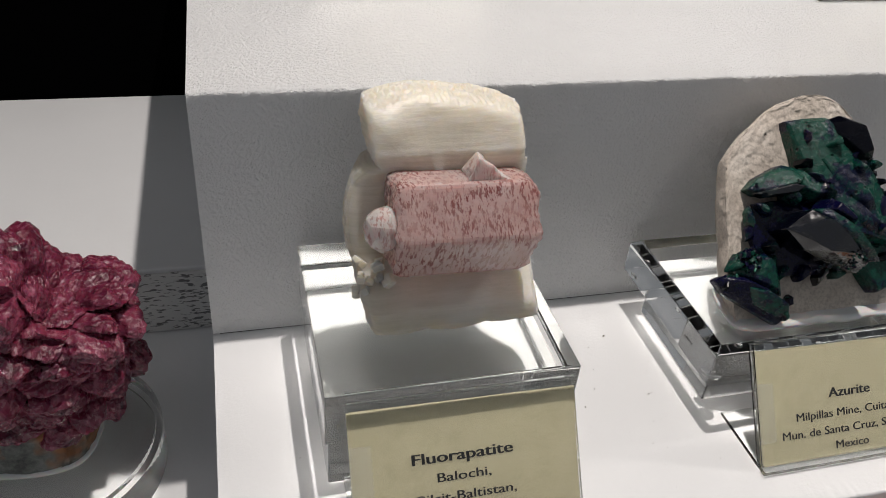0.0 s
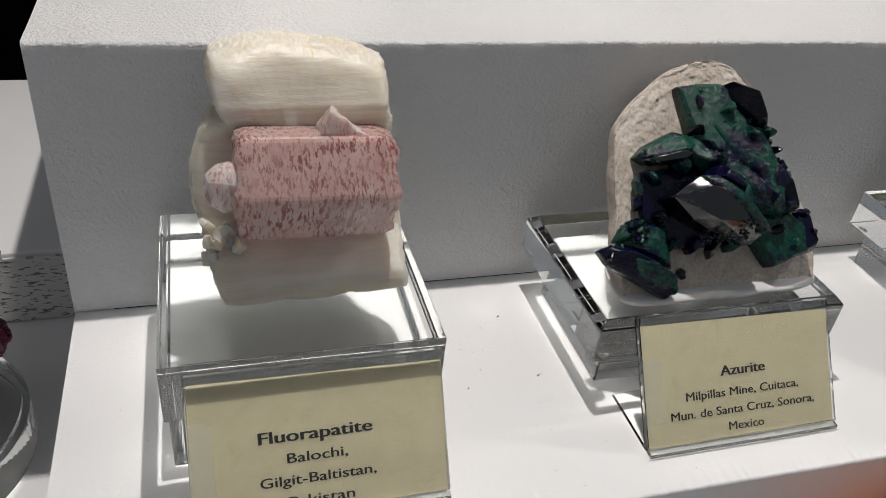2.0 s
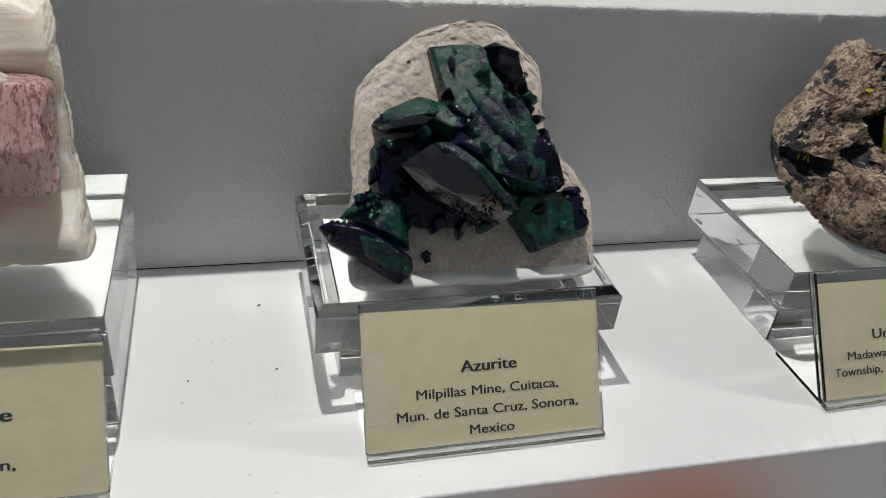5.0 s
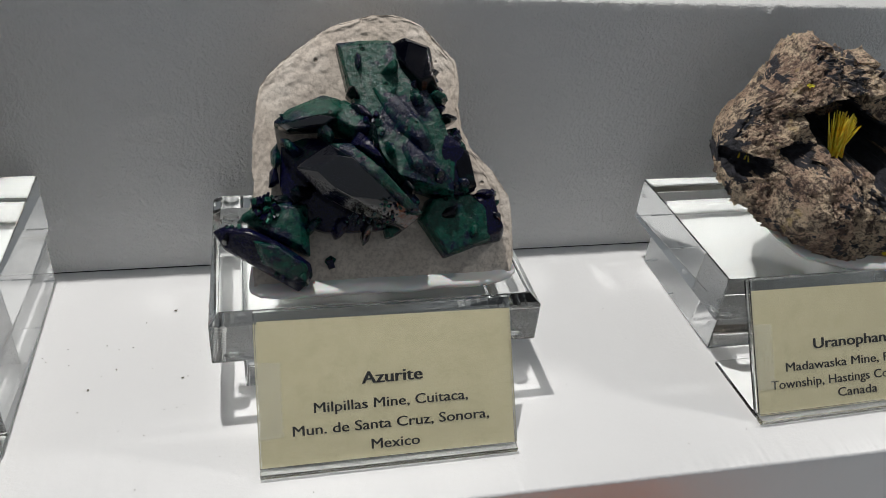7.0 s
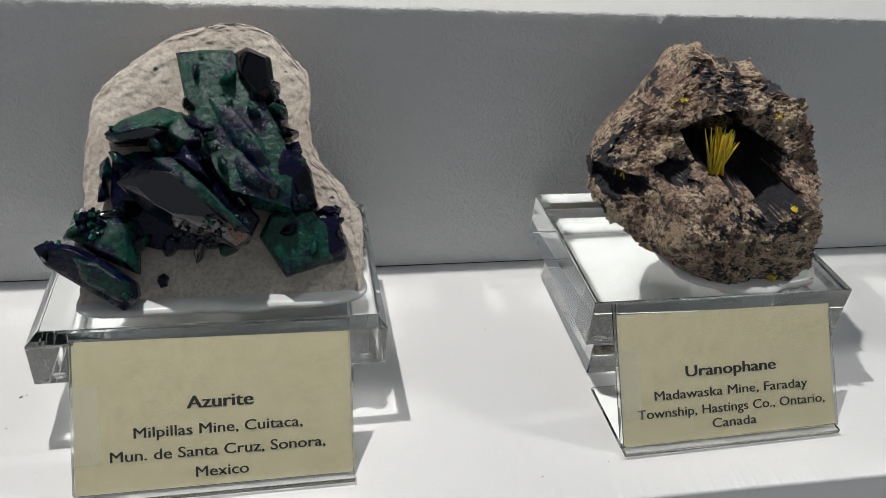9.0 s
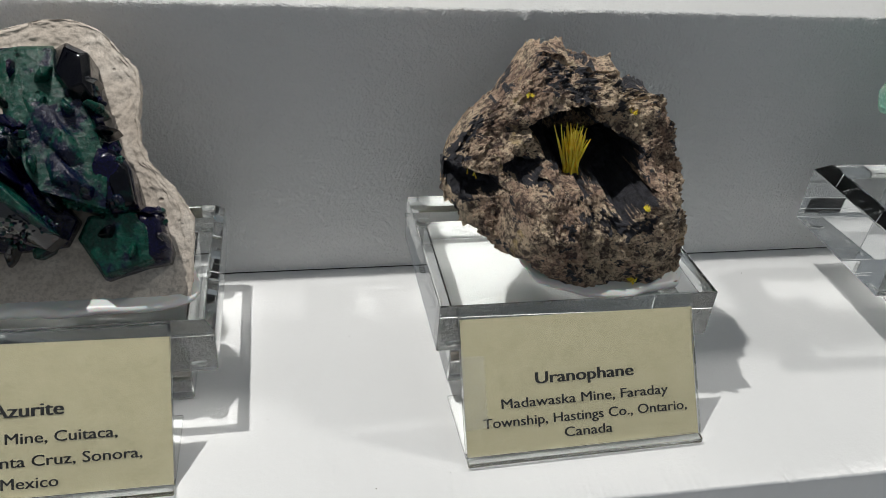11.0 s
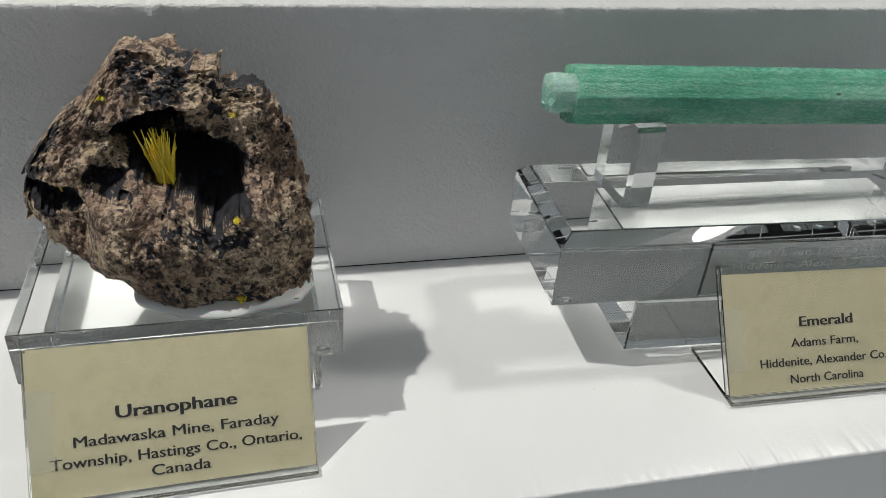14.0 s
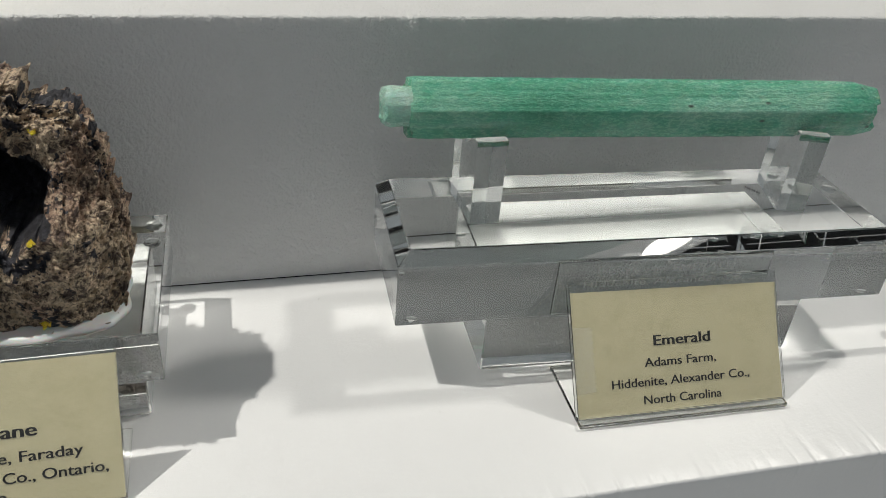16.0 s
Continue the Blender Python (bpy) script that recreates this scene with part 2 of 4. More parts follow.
# ---- mesh helpers ----
def finish(name, mesh, material, smooth):
    mesh.materials.append(material)
    if smooth:
        mesh.polygons.foreach_set("use_smooth", [True] * len(mesh.polygons))
    return new(name, mesh)


def part(name, bm, material, parent=None, label="", smooth=False):
    """Links a bmesh as one mesh object, under a thing or a part of it."""
    bmesh.ops.recalc_face_normals(bm, faces=bm.faces)
    mesh = bpy.data.meshes.new(name)
    bm.to_mesh(mesh)
    bm.free()
    ob = finish(name, mesh, material, smooth)
    ob.parent = parent
    return tagged(ob, label)


def thing(name, place, label, category, group=""):
    """An Empty at a thing's base, for its parts; they are given in the thing's own coordinates."""
    ob = new(name)
    ob.empty_display_size = 0.01
    ob.location = place
    return tagged(ob, label, category, group)


def box(size, centre, bevel=0.0, segments=1, bm=None, m=None):
    bm = bm or bmesh.new()
    made = bmesh.ops.create_cube(bm, size=1.0)["verts"]
    bmesh.ops.transform(bm, matrix=Matrix.Translation(centre) @ Matrix.Diagonal((*size, 1)), verts=made)
    if bevel:
        edges = list({e for v in made for e in v.link_edges})
        bmesh.ops.bevel(bm, geom=edges, clamp_overlap=True, offset=bevel, segments=segments, affect="EDGES", profile=0.5)
    if m:
        bmesh.ops.transform(bm, matrix=m, verts=bm.verts)
    return bm


def add_hull(bm, points):
    """Adds the convex hull of points as a closed body of its own."""
    own = bmesh.new()
    for p in points:
        own.verts.new(p)
    made = bmesh.ops.convex_hull(own, input=own.verts)
    bmesh.ops.delete(own, geom=[g for g in made["geom_interior"] if isinstance(g, bmesh.types.BMVert)], context="VERTS")
    mesh = bpy.data.meshes.new("hull")
    own.to_mesh(mesh)
    own.free()
    bm.from_mesh(mesh)
    bpy.data.meshes.remove(mesh)
    return bm


def crystal(bm, centre, size, turn, rng, cut=0.3):
    """A blocky crystal with uneven, cut-off corners."""
    m = Matrix.Translation(centre) @ Euler(turn).to_matrix().to_4x4()
    points = []
    for sx in (-1, 1):
        for sy in (-1, 1):
            for sz in (-1, 1):
                c = [1 - cut * rng.random() for _ in range(3)]
                points.append(m @ Vector((sx * size[0] * c[0], sy * size[1], sz * size[2] * c[2])))
                points.append(m @ Vector((sx * size[0], sy * size[1] * c[1], sz * size[2] * c[2] * 0.8)))
    return add_hull(bm, points)


def turbulence(p, scale, octaves=4, seed=0.0):
    return noise.fractal(Vector(p) * scale + Vector((seed, seed * 1.7, -seed)), 0.9, 2.1, octaves)


def outline_at(points, angle):
    """The distance of a closed outline, given as (angle, radius), at an angle."""
    angles = [a for a, _ in points]
    return float(np.interp(angle, angles, [r for _, r in points], period=2 * math.pi))


def polar(outline, centre):
    return sorted((math.atan2(z - centre[1], x - centre[0]), math.hypot(x - centre[0], z - centre[1])) for x, z in outline)


def lump(outline, centre, shape, around=260, across=90, power=0.75):
    """A closed body whose outline in x and z is given about a centre; shape(x, z, s, p) moves each point,
    s running from -1 at the front to 1 at the back."""
    rim = polar(outline, centre)
    bm, rows = bmesh.new(), []
    half = sorted({round(math.asin((k / (across * 0.3)) ** (1 / power)), 4) for k in range(1, int(across * 0.3))} | {round(math.pi / 2 * k / (across * 0.25), 4) for k in range(2, int(across * 0.25) + 1)})
    for f in half + [math.pi - h for h in half[-2::-1]]:
        s, w = -math.cos(f), math.sin(f) ** power
        row = []
        for i in range(around):
            a = -math.pi + 2 * math.pi * i / around
            r = outline_at(rim, a) * w
            row.append(bm.verts.new(shape(centre[0] + r * math.cos(a), centre[1] + r * math.sin(a), s, w)))
        rows.append(row)
    for s, row in ((-1, rows[0]), (1, rows[-1])):
        tip = bm.verts.new(shape(centre[0], centre[1], s, 0.0))
        for i in range(around):
            bm.faces.new((tip, row[i], row[(i + 1) % around]))
    for a, b in zip(rows, rows[1:]):
        for i in range(around):
            k = (i + 1) % around
            bm.faces.new((a[i], a[k], b[k], b[i]))
    return bm


def swept(profile, x0, x1, steps, wobble):
    """A solid swept along x from a closed profile of (y, z, roughness); wobble(x, y, z, roughness) gives the offset."""
    bm, rows = bmesh.new(), []
    for i in range(steps + 1):
        x = x0 + (x1 - x0) * i / steps
        rows.append([bm.verts.new(Vector((x, y, z)) + wobble(x, y, z, r)) for y, z, r in profile])
    n = len(profile)
    for a, b in zip(rows, rows[1:]):
        for k in range(n):
            bm.faces.new((a[k], a[(k + 1) % n], b[(k + 1) % n], b[k]))
    bm.faces.new(rows[0])
    bm.faces.new(rows[-1])
    return bm


# ---- the case: stepped white shelves before a black back ----
def chipped(x, y, z, r):
    """Lumps and chips of paint along an edge."""
    if not r:
        return Vector((0, 0, 0))
    n = noise.fractal(Vector((x * 140, y * 60, z * 60)), 0.7, 2.3, 5) * 0.40
    chip = min(0.0, noise.noise(Vector((x * 260, 3.7, z * 90))) + 0.40) * 1.8
    slow = noise.noise(Vector((x * 9, 1.1, 2.2))) * 0.4
    return Vector((0, -0.0008, 0.0010)) * r * (n + chip + slow)


def step_profile(front, back, bottom, top, round_=0.0012):
    """The section of a step with a rounded, paint-thickened front top edge."""
    arc = [(front + round_ * (1 - math.sin(a)), top - round_ * (1 - math.cos(a)), 1.0) for a in [math.pi / 2 * (1 - k / 5) for k in range(6)]]
    return [(front, bottom, 0.3), (front, bottom + 0.004, 0.0), (front + 0.0002, top - 0.012, 0.0), (front, top - 0.005, 0.5)] + arc + [
        (front + 0.007, top + 0.0002, 0.35), (front + 0.014, top, 0.0), (back, top, 0), (back, bottom, 0)]


def step(name, material, front, back, bottom, top, x0, x1, label, lean=0.0, skew=0.0):
    bm = swept(step_profile(front, back, bottom, top), x0, x1, 1800, chipped)
    if lean:
        for v in bm.verts:
            if v.co.y < front + 0.05:
                v.co.y += lean * (v.co.z - bottom) / (top - bottom)
    for v in bm.verts:
        if skew and v.co.y < front + 0.05:
            v.co.y -= skew * (v.co.x - 0.45)
    ob = part(name, bm, material, smooth=True)
    ob.modifiers.new("edges", "EDGE_SPLIT").split_angle = radians(50)
    return tagged(ob, label, "display shelf", kind="structure")


step("shelf_main", SHELF_PAINT, -0.137, 0.001, -0.121, 0.0, 0.0, 1.15, "white painted display shelf with a chipped front edge", 0.0, 0.012)
step("riser_main", RISER_PAINT, 0.0, 0.334, 0.0012, 0.1170, 0.0, 1.15, "white painted riser with roller texture and worn edge", 0.004)
step("riser_lower", SHELF_PAINT, 0.104, 0.335, -0.083, -0.0375, -0.75, -0.0015, "low white painted riser with a scraped front")
# riser_upper is out of view, added as a bright surface for the acrylic to reflect
step("riser_upper", RISER_PAINT, 0.150, 0.335, 0.1178, 0.235, 0.23, 1.15, "unseen white painted upper riser, added to brighten reflections")
tagged(part("trim_scraped", box((0.746, 0.0016, 0.043), (-0.376, 0.1028, -0.0612), 0.0003), SCRAPED), "scraped and streaked white paint facing", "facing", kind="structure")
tagged(part("floor_lower", box((0.748, 0.60, 0.03), (-0.376, -0.03 - 0.165, -0.0985), 0.001), SHELF_PAINT), "low white painted shelf in the shade", "display shelf", kind="structure")
tagged(part("floor_front", box((1.15, 0.36, 0.03), (0.575, -0.3245, -0.136), 0.001), LIP_PAINT), "white painted lower display tier", "display shelf", kind="structure")
tagged(part("wall_back", box((2.4, 0.02, 1.4), (0.3, 0.348, 0.4)), VELVET), "black back wall of the display case", "wall", kind="structure")
# overhead panel out of view, added in white to bounce light downwards
tagged(part("ceiling", box((2.0, 0.62, 0.02), (0.2, 0.028, 0.76)), BOUNCE_WHITE), "unseen white ceiling panel, added to bounce light into the case", "ceiling", kind="structure")


# ---- name cards in acrylic holders ----
LEAN_BACK = radians(36)
CARD_W, CARD_H = 0.0855, 0.0530


def text_part(line, width, height, u, v, m, parent, material=INK, thick=0.0):
    """One line of writing, centred at (u, v) on the card's face."""
    curve = bpy.data.curves.new("writing", "FONT")
    curve.body, curve.align_x, curve.size = line, "CENTER", 1.0
    curve.resolution_u = 3
    ob = new("writing", curve)
    mesh = bpy.data.meshes.new_from_object(ob.evaluated_get(bpy.context.evaluated_depsgraph_get()))
    bpy.data.objects.remove(ob)
    co = np.array([p.co[:] for p in mesh.vertices])
    wide = co[:, 0].max() - co[:, 0].min()
    mid = (co[:, 0].max() + co[:, 0].min()) / 2
    sx, sy = width / wide, height / 0.70
    loops = [list(p.vertices) for p in mesh.polygons]
    verts, faces = [], []
    for k, shift in enumerate((0.0, thick, -thick) if thick else (0.0,)):
        faces += [[i + len(verts) for i in f] for f in loops]
        verts += [m @ Vector((u + (p.co.x - mid) * sx + shift, -0.00005 - 0.000012 * k, v + (p.co.y - 0.35) * sy)) for p in mesh.vertices]
    bpy.data.meshes.remove(mesh)
    mesh = bpy.data.meshes.new("writing")
    mesh.from_pydata(verts, [], faces)
    ob = finish("writing", mesh, material, False)
    ob.parent = parent
    return ob


def card_holder(x, y, lines, turn=0.0, rng_seed=0, tape=True):
    """A slanted acrylic holder with a parchment card. lines: (text, width and centre in parts of the card, millimetres up the card)."""
    first = lines[0][0] if lines else ""
    label = f"clear slanted acrylic holder with parchment card headed {first}" if first else "clear slanted acrylic holder with a parchment card"
    holder = thing("card_holder", (x, y, 0.0003), label, "label", "specimen name cards")
    holder.rotation_euler = (0, 0, radians(turn))
    m = Matrix.Rotation(-LEAN_BACK, 4, "X")
    sheet = 0.0016
    part("front_sheet", box((CARD_W, sheet, CARD_H - 0.003), (0, 0, CARD_H / 2 + 0.0018), 0.0004, 1, None, Matrix.Translation((0, 0.0007, 0)) @ m), ACRYLIC, holder)
    part("back_sheet", box((CARD_W, sheet, CARD_H - 0.003), (0, 0.0028, CARD_H / 2 + 0.0018), 0.0004, 1, None, Matrix.Translation((0, 0.0007, 0)) @ m), ACRYLIC, holder)
    part("base_sheet", box((CARD_W, 0.030, sheet), (0, 0.0190, sheet / 2), 0.0004), ACRYLIC, holder)
    part("fold", box((CARD_W, 0.0036, 0.0022), (0, 0.0020, 0.0012), 0.0005, 2), ACRYLIC, holder)
    # the card, a little wavy at its upper edge
    bm, rows, face = bmesh.new(), [], Matrix.Translation((0, 0.0007, 0)) @ m
    pw, ph, n = CARD_W - 0.0012, 0.0452, 24
    for side in (0.00115, 0.00135):
        rows.append([[bm.verts.new(face @ Vector((pw * (i / n - 0.5), side, 0.0030 + k * (ph + 0.0009 * math.sin(i / n * 2.6 + rng_seed) - 0.0006 * i / n))))
                      for i in range(n + 1)] for k in (0, 0.5, 1)])
    for layer in rows:
        for a, b in zip(layer, layer[1:]):
            for i in range(n):
                bm.faces.new((a[i], a[i + 1], b[i + 1], b[i]))
    front, back = rows
    ring = lambda g: g[0] + [r[-1] for r in g[1:]] + g[-1][-2::-1] + [r[0] for r in g[-2:0:-1]]
    fr, br = ring(front), ring(back)
    for i in range(len(fr)):
        k = (i + 1) % len(fr)
        bm.faces.new((fr[i], fr[k], br[k], br[i]))
    card = part("card", bm, PAPER, holder, "mottled cream parchment card")
    part("backing_paper", box((pw, 0.0002, 0.0448 + 0.0008 * (rng_seed % 3)), (0, 0.00165, 0.0262), 0.0, 1, None, face @ Matrix.Rotation(radians(0.7), 4, "Y")), PAPER, holder, "second sheet of cream paper behind the card")
    flat = face @ Matrix.Translation((0, 0.00108, 0.0))
    for k, (line, width, centre, up) in enumerate(lines):
        tall = 0.00395 if k == 0 else 0.0033
        text_part(line, width * CARD_W, tall, centre * CARD_W, up / 1000, flat, card, INK, 0.00022 if k == 0 else 0.00009)
    if tape:
        tp = bmesh.new()
        w, h = 0.0072, 0.024
        zig = [(-pw / 2 - 0.0006, 0.012), (-pw / 2 + w, 0.0125)] + [(-pw / 2 + w + (0.0005 if i % 2 else -0.0003), 0.0125 + h * i / 22) for i in range(1, 22)] + [
            (-pw / 2 + w, 0.0125 + h), (-pw / 2 - 0.0006, 0.0128 + h)]
        vs = [tp.verts.new(flat @ Vector((a, -0.00006, b))) for a, b in zig]
        top = tp.faces.new(vs)
        ext = bmesh.ops.extrude_face_region(tp, geom=[top])
        bmesh.ops.translate(tp, vec=m.to_3x3() @ Vector((0, -0.00008, 0)), verts=[g for g in ext["geom"] if isinstance(g, bmesh.types.BMVert)])
        part("tape", tp, TAPE, card, "strip of clear sticky tape with a toothed edge")
    for ob in holder.children:
        if ob.name.split(".")[0].endswith("sheet"):
            ob.visible_shadow = False
    return holder


card_holder(0.0885, -0.1218, [("Fluorapatite", 0.44, -0.02, 29.2), ("Balochi,", 0.235, -0.02, 21.7), ("Gilgit-Baltistan,", 0.45, -0.02, 14.5), ("Pakistan", 0.255, -0.015, 7.4)], 0.0, 1)
card_holder(0.2532, -0.1191, [("Azurite", 0.235, 0.015, 29.4), ("Milpillas Mine, Cuitaca,", 0.60, 0.01, 21.0), ("Mun. de Santa Cruz, Sonora,", 0.765, 0.01, 14.1), ("Mexico", 0.187, 0.015, 7.6)], 0.0, 2)
card_holder(0.4319, -0.1187, [("Uranophane", 0.42, 0.01, 27.7), ("Madawaska Mine, Faraday", 0.715, 0.01, 19.9), ("Township, Hastings Co., Ontario,", 0.875, 0.01, 13.8), ("Canada", 0.205, 0.01, 8.5)], 1.2, 3)
card_holder(0.6715, -0.1121, [("Emerald", 0.272, 0.015, 29.8), ("Adams Farm,", 0.345, 0.0, 21.8), ("Hiddenite, Alexander Co.,", 0.665, 0.0, 14.7), ("North Carolina", 0.375, 0.0, 8.0)], -1.6, 4)
for hx, hy in ((0.1065, 0.106), (0.3885, 0.099)):
    upper = card_holder(hx, hy, [], 0.0, 5, False)
    upper.location.z = 0.1173


# ---- acrylic stands ----
def topped_block(w, d, z0, z1, chamfer, soft=0.0004):
    """A block whose four upper edges are cut at a slant."""
    bm = bmesh.new()
    levels = [(0, z0), (0, z1 - chamfer), (chamfer, z1)] if chamfer > 0.001 else [(0, z0), (0, z1)]
    rings = [[bm.verts.new((sx * (w / 2 - c), sy * (d / 2 - c), z)) for sx, sy in ((-1, -1), (1, -1), (1, 1), (-1, 1))] for c, z in levels]
    for a, b in zip(rings, rings[1:]):
        for i in range(4):
            bm.faces.new((a[i], a[(i + 1) % 4], b[(i + 1) % 4], b[i]))
    bm.faces.new(rings[0][::-1])
    bm.faces.new(rings[-1])
    bmesh.ops.bevel(bm, geom=list(bm.edges), offset=soft, segments=2, affect="EDGES", profile=0.5)
    return bm


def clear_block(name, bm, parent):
    """A clear block as two open meshes: the level faces' shadow is off, so light goes straight through; the polished
    edges are split off to cast the shade.
    """
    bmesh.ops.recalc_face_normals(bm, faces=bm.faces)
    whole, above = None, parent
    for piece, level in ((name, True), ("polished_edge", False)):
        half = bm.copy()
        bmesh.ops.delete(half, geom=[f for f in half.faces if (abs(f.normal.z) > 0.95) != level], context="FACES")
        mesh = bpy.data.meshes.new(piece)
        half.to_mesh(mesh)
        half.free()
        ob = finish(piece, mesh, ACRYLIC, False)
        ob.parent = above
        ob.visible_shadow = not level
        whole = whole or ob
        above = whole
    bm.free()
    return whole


def stand(name, x0, x1, y0, y1, z0, z1, foot, label, chamfer=0.0, dots=True):
    """A clear slab on a smaller clear foot; foot gives the foot's x0, x1, y0, y1."""
    ob = thing(name, ((x0 + x1) / 2, (y0 + y1) / 2, 0.0), label, "display stand", "clear acrylic stands")
    cx, cy = ob.location.x, ob.location.y
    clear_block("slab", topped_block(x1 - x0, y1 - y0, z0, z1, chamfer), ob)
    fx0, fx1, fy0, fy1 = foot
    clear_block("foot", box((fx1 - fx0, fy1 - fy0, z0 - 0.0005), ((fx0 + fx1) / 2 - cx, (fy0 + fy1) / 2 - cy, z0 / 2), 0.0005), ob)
    if dots:
        for sx in (-1, 1):
            for sy in (-1, 1):
                bm = bmesh.new()
                bmesh.ops.create_uvsphere(bm, u_segments=20, v_segments=10, radius=0.0034)
                bmesh.ops.transform(bm, matrix=Matrix.Translation((sx * ((x1 - x0) / 2 - 0.0065), sy * ((y1 - y0) / 2 - 0.0065), z0 - 0.0006)) @ Matrix.Diagonal((1, 1, 0.32, 1)), verts=bm.verts)
                part("bumper", bm, ACRYLIC, ob, "small clear domed rubber bumper", True)
    return ob


stand("square_stand", 0.0386, 0.1330, -0.0918, -0.0028, 0.0245, 0.0485, (0.0401, 0.1315, -0.0900, -0.0045), "clear thick two-layer acrylic block on white shelf", 0.0, False)
stand("bevelled_stand", 0.1965, 0.3092, -0.0858, -0.0056, 0.0215, 0.0405, (0.2065, 0.2990, -0.0760, -0.0150), "clear acrylic slab with slanted edges and smaller foot", 0.0034)
stand("square_stand", 0.3832, 0.4866, -0.0838, -0.0075, 0.0215, 0.0412, (0.3900, 0.4796, -0.0770, -0.0140), "clear acrylic slab on smaller foot")
long_stand = stand("long_stand", 0.5680, 0.7730, -0.0775, -0.0145, 0.0260, 0.0562, (0.6030, 0.7370, -0.0765, -0.0200), "long clear acrylic slab with slanted edges on foot", 0.0048)
long_stand.rotation_euler = (0, 0, radians(-2.6))


def peg(x, turn):
    """An upright clear peg with a notch in which the crystal lies."""
    side = [(-0.0135, 0.0), (0.0125, 0.0), (0.0125, 0.0345), (0.0095, 0.0345), (0.0, 0.0275), (-0.0095, 0.0335), (-0.0135, 0.0335)]
    bm, w = bmesh.new(), 0.0058
    a = [bm.verts.new((-w, y, z)) for y, z in side]
    b = [bm.verts.new((w, y, z)) for y, z in side]
    bm.faces.new(a)
    bm.faces.new(b[::-1])
    for i in range(len(side)):
        k = (i + 1) % len(side)
        bm.faces.new((a[i], b[i], b[k], a[k]))
    bmesh.ops.transform(bm, matrix=Matrix.Translation((x - 0.6705, 0.0020, 0.0564)) @ Matrix.Rotation(radians(turn), 4, "Z"), verts=bm.verts)
    part("peg", bm, ACRYLIC, long_stand, "notched upright acrylic peg")


peg(0.6025, 4)
peg(0.7360, -14)
plate = part("plate", box((0.087, 0.0016, 0.024), (0.0, -0.0330, 0.0400), 0.0003), ACRYLIC, long_stand, "thin clear plate engraved BERYL var. EMERALD")
plate.visible_shadow = False
text_part("BERYL var. EMERALD", 0.056, 0.0030, 0.0, 0.0475, Matrix.Translation((0, -0.0340, 0)), plate, FADED_INK)
text_part("Hiddenite, Alexander Co.", 0.066, 0.0028, 0.0, 0.0418, Matrix.Translation((0, -0.0340, 0)), plate, FADED_INK)


def code_mark(stand_ob, place, turn, count, high):
    """A short written code, too small to read, as bars."""
    bm, rng = bmesh.new(), random.Random(count)
    for i in range(count):
        tall = high * rng.uniform(0.6, 1.0)
        box((0.00045, 0.00006, tall), ((i - count / 2) * 0.0011, 0, 0), 0.0, 1, bm)
        if i % 2:
            box((0.0008, 0.00006, 0.0004), ((i - count / 2) * 0.0011 + 0.0002, 0, tall / 2 - 0.0003), 0.0, 1, bm)
    bmesh.ops.transform(bm, matrix=Matrix.Translation(place) @ Euler([radians(a) for a in turn]).to_matrix().to_4x4(), verts=bm.verts)
    part("code_mark", bm, INK, stand_ob, "tiny dark code written on the acrylic")


stands = {ob.name: ob for ob in scene.objects if ob.get("category") == "display stand"}
code_mark(stands["bevelled_stand"], (-0.0565, -0.022, 0.030), (90, 0, -90), 6, 0.0018)
code_mark(stands["bevelled_stand"], (-0.0545, 0.036, 0.0385), (45, 0, -90), 3, 0.0030)
code_mark(stands["square_stand.001"], (-0.0519, -0.004, 0.033), (90, 0, -90), 5, 0.0018)
code_mark(stands["square_stand.001"], (-0.0519, 0.033, 0.035), (90, 0, -90), 3, 0.0030)
code_mark(long_stand, (0.0560, 0.0065, 0.0564), (0, 0, -60), 7, 0.0016)
code_mark(long_stand, (0.0810, -0.0290, 0.0533), (-45, 0, 0), 4, 0.0018)


def dust():
    """Crumbs, fibres and specks lying on the shelf."""
    rng, bm = random.Random(31), bmesh.new()
    for _ in range(80):
        x, y = rng.uniform(0.01, 0.80), rng.uniform(-0.130, -0.004)
        if rng.random() < 0.5:
            x, y = rng.gauss(0.170, 0.018), rng.gauss(-0.075, 0.025)
        if not -0.132 < y < -0.003:
            continue
        r = rng.uniform(0.00010, 0.00026) * (2.0 if rng.random() < 0.08 else 1.0)
        add_hull(bm, [Vector((x + r * rng.uniform(-1, 1) * 1.4, y + r * rng.uniform(-1, 1), 0.0002 + r * rng.uniform(0, 0.8))) for _ in range(7)] + [Vector((x, y, 0.0001))])
    return tagged(part("dust", bm, CRUMB), "grey-brown crumbs and specks lying on the shelf", "dust", kind="stuff")


CRUMB = Nodes("grey_brown_crumb").set(Base_Color=(0.17, 0.15, 0.12, 1), Roughness=0.9).mat
dust()


